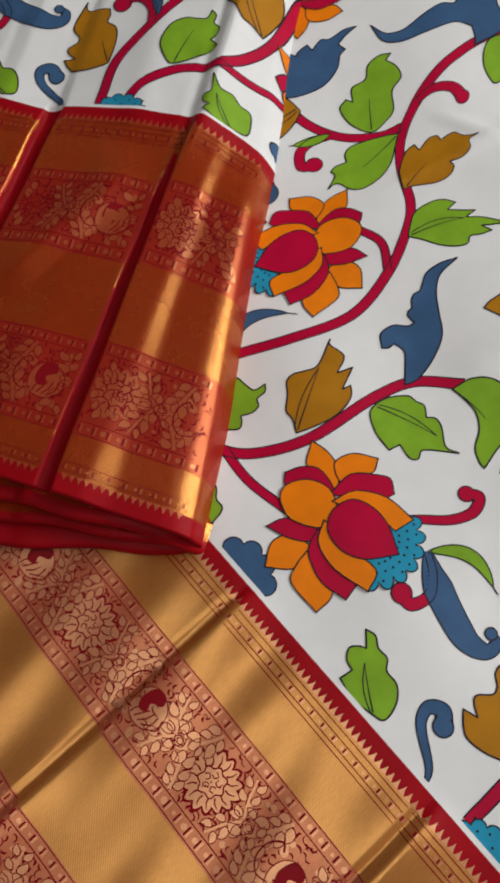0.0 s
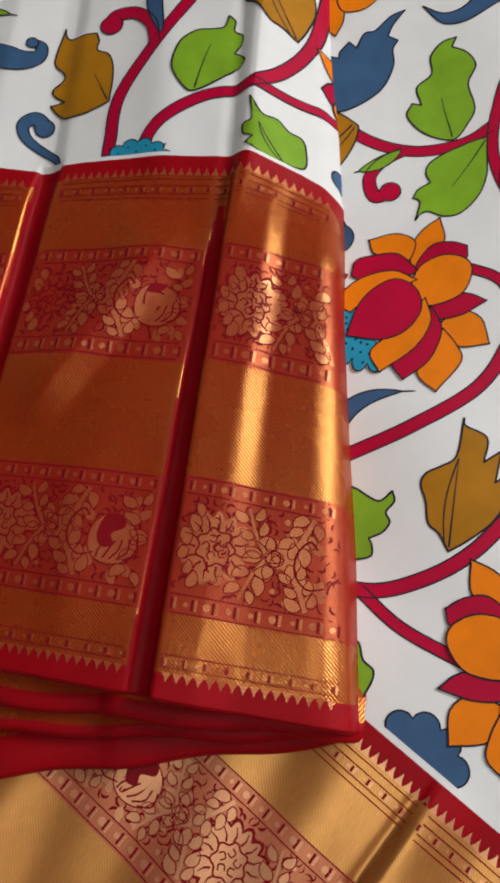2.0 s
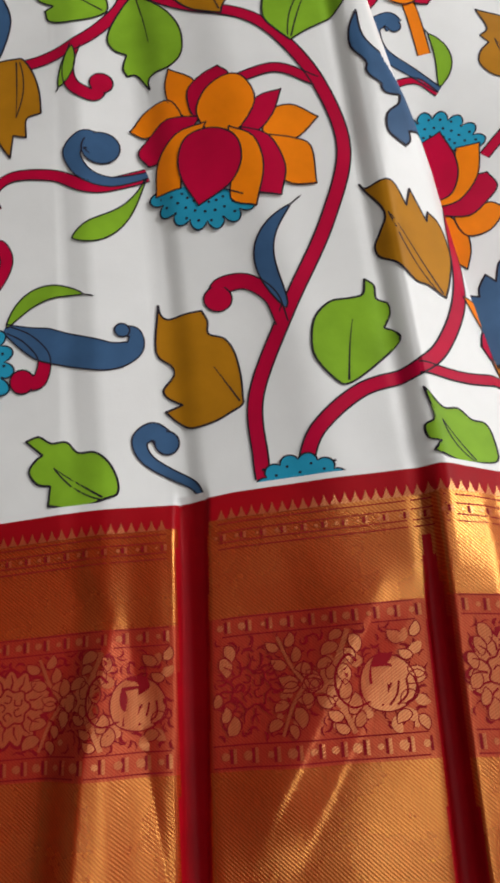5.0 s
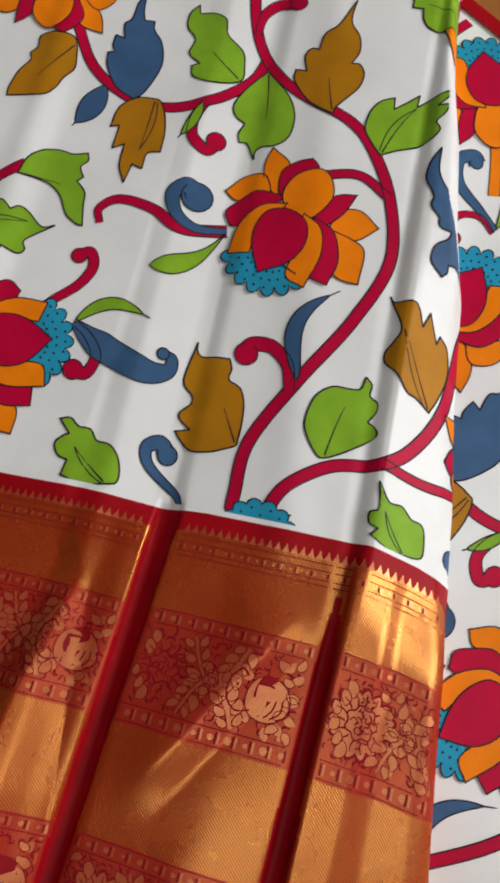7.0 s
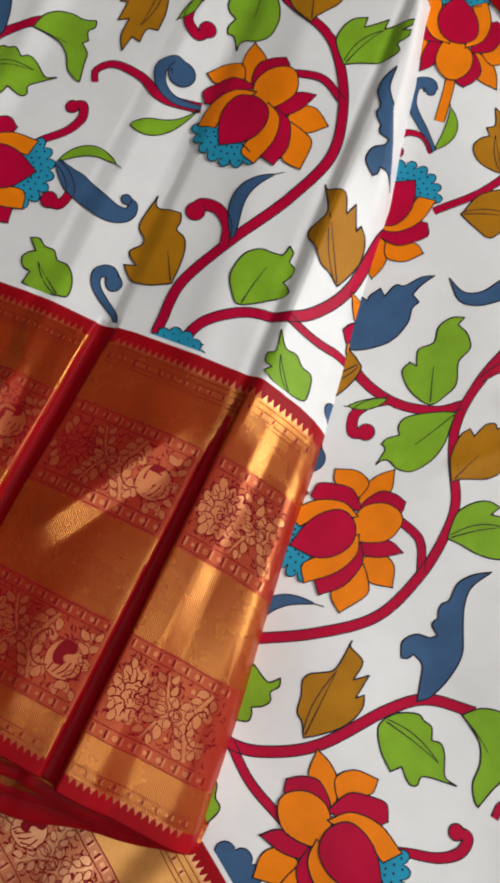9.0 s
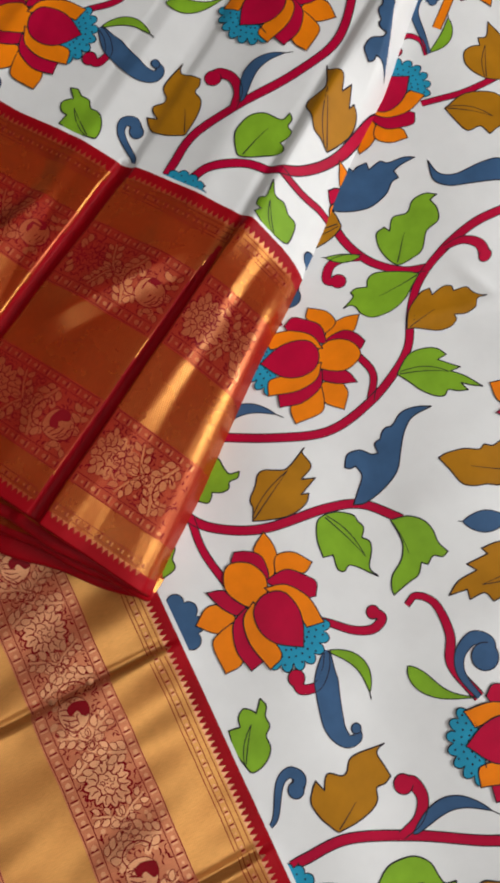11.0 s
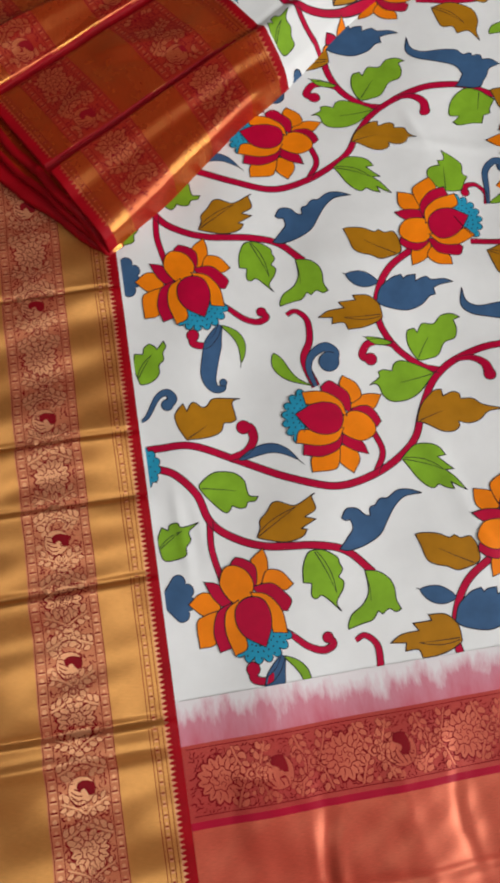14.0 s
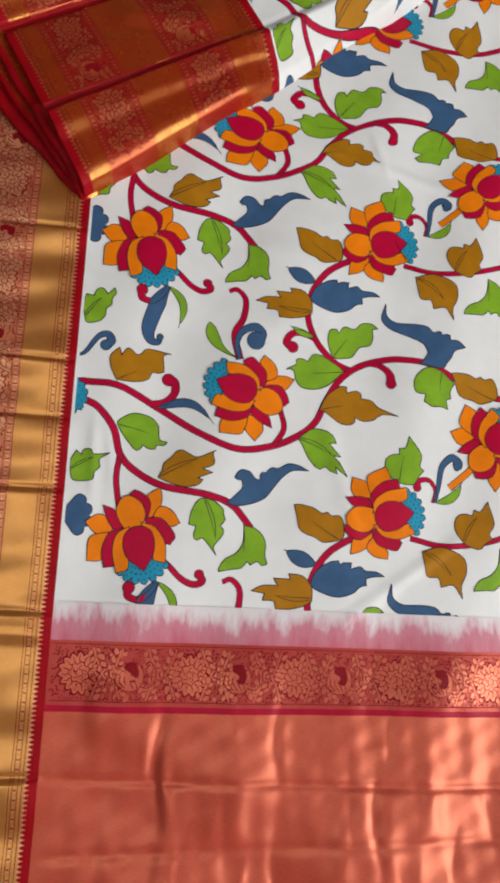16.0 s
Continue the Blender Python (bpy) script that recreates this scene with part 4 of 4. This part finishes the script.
def fix(pieces):
    """All faces the same way round."""
    out = []
    for v, f, m, z in pieces:
        g = []
        for t in f:
            p = v[list(t)]
            s = np.sum(p[:, 0] * np.roll(p[:, 1], -1) - p[:, 1] * np.roll(p[:, 0], -1))
            g.append(t if s > 0 else t[::-1])
        out.append((v, g, m, z))
    return out


def thread_marks(b0, b1, y0, y1, rnd):
    """Small curved dark marks of the red ground that shows between the gold figures."""
    ps = []
    for y in np.arange(y0 + 0.004, y1 - 0.004, 0.0034):
        for b in np.arange(b0 + 0.0025, b1 - 0.0015, 0.0036):
            if rnd.random() < 0.42:
                continue
            c = np.array((b + rnd.uniform(-0.001, 0.001), y + rnd.uniform(-0.001, 0.001)))
            a, turn, ln = rnd.uniform(0, 6.28), rnd.choice((-1, 1)) * rnd.uniform(0.6, 1.3), rnd.uniform(0.0016, 0.0030)
            q = [c + ln * np.array((math.cos(a) * u - turn * math.sin(a) * u * u * 0.7, math.sin(a) * u + turn * math.cos(a) * u * u * 0.7)) for u in (-1, -0.4, 0.3, 0.9)]
            q = np.clip(q, (b0, y0), (b1, y1))
            w = rnd.uniform(0.0007, 0.0016)
            ps.append((*ribbon(q, np.array((0.3, 1, 0.9, 0.25)) * w), SHADOW_RED, 0.00026))
    return ps


def figure_bands(emit, bands, along, centres):
    """Rosettes at the given places, a paisley between each two, scrolls in the spaces."""
    rnd = random.Random(4)
    y0, y1 = along
    room = lambda y: y - 0.02 > y0 and y + 0.02 < y1
    for b0, b1 in bands:
        bc, hw = (b0 + b1) / 2, (b1 - b0) / 2
        tm = emit("thread_ground", "fine dark red thread marks between gold figures", fix(thread_marks(b0, b1, y0, y1, rnd)))
        if tm:
            tagged(tm, kind="stuff")
        for y, after in zip(centres[:-1], centres[1:]):
            gap = after - y
            if room(y):
                ps = fix(rosette(np.array((bc, y)), hw * 0.78))
                flower = emit("rosette", "woven gold rosette on red ground", [p for p in ps if p[2] == MOTIF])
                threads = emit("petal_thread", "dark red thread lines between the petals", [p for p in ps if p[2] != MOTIF])
                if threads:
                    tagged(threads, kind="stuff")
                    if flower and not flower.parent.parent:
                        threads.parent = flower
            if room(y + gap / 2):
                emit("paisley", "woven gold paisley on red ground", fix(paisley(np.array((bc, y + gap / 2)), hw * 0.95)))
            for q in (0.25, 0.75):
                if room(y + gap * q):
                    sc = emit("scrollwork", "woven gold scrolls with many small leaves", fix(scrollwork(bc, hw, y + gap * q, rnd)))
                    if sc:
                        tagged(sc, kind="stuff")


# ---- the spread saree ----
def empty(name, x, y, z):
    e = new(name)
    e.location = (0, 0, 0)
    return e


def on_spread_print(x, y, lift=0.0):
    """The print on the spread cloth, which is drawn together a little towards the bundle."""
    x, y = np.asarray(x, float), np.asarray(y, float)
    w = smooth(0.09, 0.26, y) * np.clip(x, 0, 0.4)
    tuck = smooth(0.325, 0.375, x) * smooth(0.46, 0.40, x) * bell(y - 0.156, 0.022)
    return on_spread(x + 0.042 * w - 0.022 * tuck, y - 0.064 * np.minimum(w, 0.27), lift)


saree = tagged(empty("saree", 0, 0, 0), "white printed silk saree with gold border, spread on the floor", "saree")
BL = stripe_lines()
field = sheet("printed_field", steps(-0.012, 0.56, 0.004), steps(-0.44, 0.95, 0.004), on_spread, [WHITE], parent=saree, label="smooth white silk field")
border = sheet("border", -BL[::-1], steps(-0.80, 0.50, 0.0025), on_spread, [RED, GOLD, GROUND], lambda X, Y: stripe_of(-X), saree, 0.0019, "broad red and gold brocade border")


sheet("hem", steps(-0.0012, 0.0032, 0.0022), steps(-0.412, 0.50, 0.006), on_spread, [WHITE], None, saree, 0.0013, "narrow bare white hem beside the border")


far = sheet("border", 0.544 + BL, steps(-0.80, 0.95, 0.006), on_spread, [RED, GOLD, GROUND], lambda X, Y: stripe_of(X - 0.544), saree, 0.0021, "red and gold border of the far edge")


def wrap_pallu(X, Y):
    r = np.zeros(X.shape)
    r = np.where(Y < -0.450, 1, r)
    r = np.where(Y < -0.515, 2, r)
    r = np.where(Y < -0.5215, 3, r)
    return r


PY = np.concatenate([steps(-0.80, -0.5215, 0.003), steps(-0.5215, -0.515, 0.003)[1:], steps(-0.515, -0.45, 0.005)[1:], steps(-0.45, -0.411, 0.005)[1:]])
pallu = sheet("end_piece", steps(0.0, 0.546, 0.003), PY, on_spread, [FRINGE, PINK_BROCADE, MAGENTA, COPPER], wrap_pallu, saree, 0.0009, "copper woven end piece with a resist-dyed rose edge")
cell = printed_cell()
REPEAT = np.array((0.009, -0.337))
in_field = lambda x, y: (x > -0.02) & (y > -0.45) & (x < 0.545) & ((x > 0.06) | (y > -0.375))
for k in (1, 0, -1, -2):
    for mo in cell:
        lay(mo, on_spread_print, saree, REPEAT * k, in_field)
brocade(on_spread, saree, (-0.80, 0.45), 0.0019, centres=(-0.842, -0.735, -0.628, -0.520, -0.412, -0.304, -0.184, -0.061, 0.058, 0.178, 0.298, 0.418))


def pallu_band():
    rnd = random.Random(9)

    def emit(name, label, pieces):
        verts, faces, uvs, mats, idx = [], [], [], [], []
        for v, f, mat, layer in pieces:
            mat = ROSE_MOTIF if mat == MOTIF else mat
            n0 = len(verts)
            verts.extend(on_spread(v[:, 1], -0.452 - v[:, 0], 0.0009 + layer).tolist())
            uvs.extend(v.tolist())
            if mat not in mats:
                mats.append(mat)
            faces.extend(tuple(n0 + i for i in t) for t in f)
            idx.extend([mats.index(mat)] * len(f))
        if faces:
            return mesh_object(name, verts, faces, mats, pallu, uvs, idx, label)

    figure_bands(emit, ((0.003, 0.058),), (0.0, 0.54), tuple(0.032 + 0.1145 * k for k in range(-1, 6)))
    lines = []
    for b in (0.0015, 0.0585):
        p = np.stack([np.full(160, b), np.linspace(0.004, 0.54, 160)], -1)
        lines.append((*ribbon(p, 0.0008), SHADOW_RED, 0.0003))
    emit("thread_line", "dark red thread lines beside the figured band", fix(lines))


pallu_band()

# ---- the pleated bundle lying on it ----
bundle = tagged(empty("folded_saree", 0, 0, 0), "pleated stack of printed silk with gold border on spread cloth", "saree")
not_past = lambda X, Y: Y > fold_edge(X) - 0.008
UY = np.concatenate([steps(-0.36, -0.06, 0.001), steps(-0.06, 0.34, 0.005)[1:]])
sheet("printed_field", steps(-0.012, 0.85, 0.005), UY, on_folded, [WHITE], parent=bundle, label="folded white silk field with soft creases", keep=not_past)


def in_gaps(X, Y, more=0.0):
    """Where red replaces the gold, as painted shade in the open folds."""
    b = np.clip(-X, 0, 0.3)
    (c, h), (d, k) = gap_left(b), gap_right(b)
    return (np.abs(Y - c) < h + more) | ((np.abs(Y - d) < k + more) & (b > 0.03))


def bundle_pick(X, Y):
    return np.where(in_gaps(X, Y, 0.001), 0, stripe_of(-X))


sheet("hem", steps(-0.0012, 0.0034, 0.0023), UY, on_folded, [WHITE], None, bundle, 0.0016, "narrow bare white hem beside the border", keep=not_past)
UB = stripe_lines(0.003)
sheet("border", -UB[::-1], UY, on_folded, [RED, SHADED_GOLD, SHADED_GROUND], bundle_pick, bundle, 0.0022, "red and gold brocade border in pleats", keep=not_past)
for k in (0, -1, 1):
    for mo in cell:
        lay(mo, on_folded_print, bundle, REPEAT * k, lambda X, Y: (X > -0.02) & (Y > fold_edge(X) + np.interp(X, (0.15, 0.19, 0.24, 0.28, 0.33, 0.36), (-0.006, 0.003, 0.014, 0.018, 0.012, 0.0))) & (Y < 0.33) & (X < 0.8), lambda X, Y: (np.abs(Y - fold_edge(X)) < 0.02) & (X > -0.02))


def off_stripes(X, Y):
    return (Y > fold_edge(X) + 0.006) & ~in_gaps(X, Y, 0.0022)


brocade(on_folded, bundle, (-0.345, 0.30), 0.0022, inside=off_stripes, centres=tuple(-0.373 + 0.107 * k for k in range(8)), gold=SHADED_MOTIF)


def spread_out(v, n=5):
    """The highest value near each place, so that a layer bridges the open folds."""
    return np.array([v[max(0, i - n):i + n + 1].max() for i in range(len(v))])


def under_layers():
    """Edges of the layers below the top pleat: red selvedges with a glint of gold between them."""
    ys = steps(-0.340, 0.30, 0.004)
    for k in range(3):
        wide = (0.009, 0.006, 0.020)[k]
        reach = 0.286 + np.clip((ys + 0.343), 0, 0.25) * (0.075, 0.155, 0.28)[k] + 0.0012 * np.sin(ys * 90 + 2 * k)
        top = spread_out(h_folded(np.full_like(ys, -0.27), ys)) + 0.0026
        level = np.maximum(top, 0.004) * (0.62, 0.38, 0.14)[k] * smooth(-0.346, -0.315, ys) + 0.002
        rows = []
        for r, dz in ((-wide - 0.012, -0.001), (-wide - 0.0003, 0.0), (-wide, 0.0002), (-0.003, -0.0003), (-0.0008, -0.0016), (0.0, -0.0045), (-0.0006, -0.008)):
            rows.append(on_folded(-(reach + r), ys, 0.0))
            rows[-1][:, 2] = np.maximum(level + dz, -0.004)
        V = np.concatenate(rows)
        m = len(ys)
        faces, idx = [], []
        for i in range(len(rows) - 1):
            for j in range(m - 1):
                faces.append((i * m + j, i * m + j + 1, (i + 1) * m + j + 1, (i + 1) * m + j))
                idx.append(1 if i == 0 else 0)
        uv = np.stack([np.repeat(np.arange(len(rows)) * 0.008, m), np.tile(ys, len(rows))], -1)
        mesh_object("under_layer", V.tolist(), faces, [RED, SHADED_GOLD], bundle, uv, idx, "red selvedge of a lower pleat with a line of gold")
    # the turned-down front of the top layer
    rows = []
    top = h_folded(np.full_like(ys, -0.281), ys) + 0.0026
    for r, dz in ((0.0, 0.0), (0.0012, -0.0006), (0.0018, -0.003), (0.0012, -0.0065)):
        rows.append(on_folded(np.full_like(ys, -(0.281 + r)), ys, 0.0))
        rows[-1][:, 2] = np.maximum(top + dz, -0.004)
    m = len(ys)
    faces = [(i * m + j, i * m + j + 1, (i + 1) * m + j + 1, (i + 1) * m + j) for i in range(len(rows) - 1) for j in range(m - 1)]
    uv = np.stack([np.repeat(np.arange(len(rows)) * 0.003, m), np.tile(ys, len(rows))], -1)
    mesh_object("selvedge", np.concatenate(rows).tolist(), faces, [RED], bundle, uv, None, "turned-down red selvedge")


under_layers()
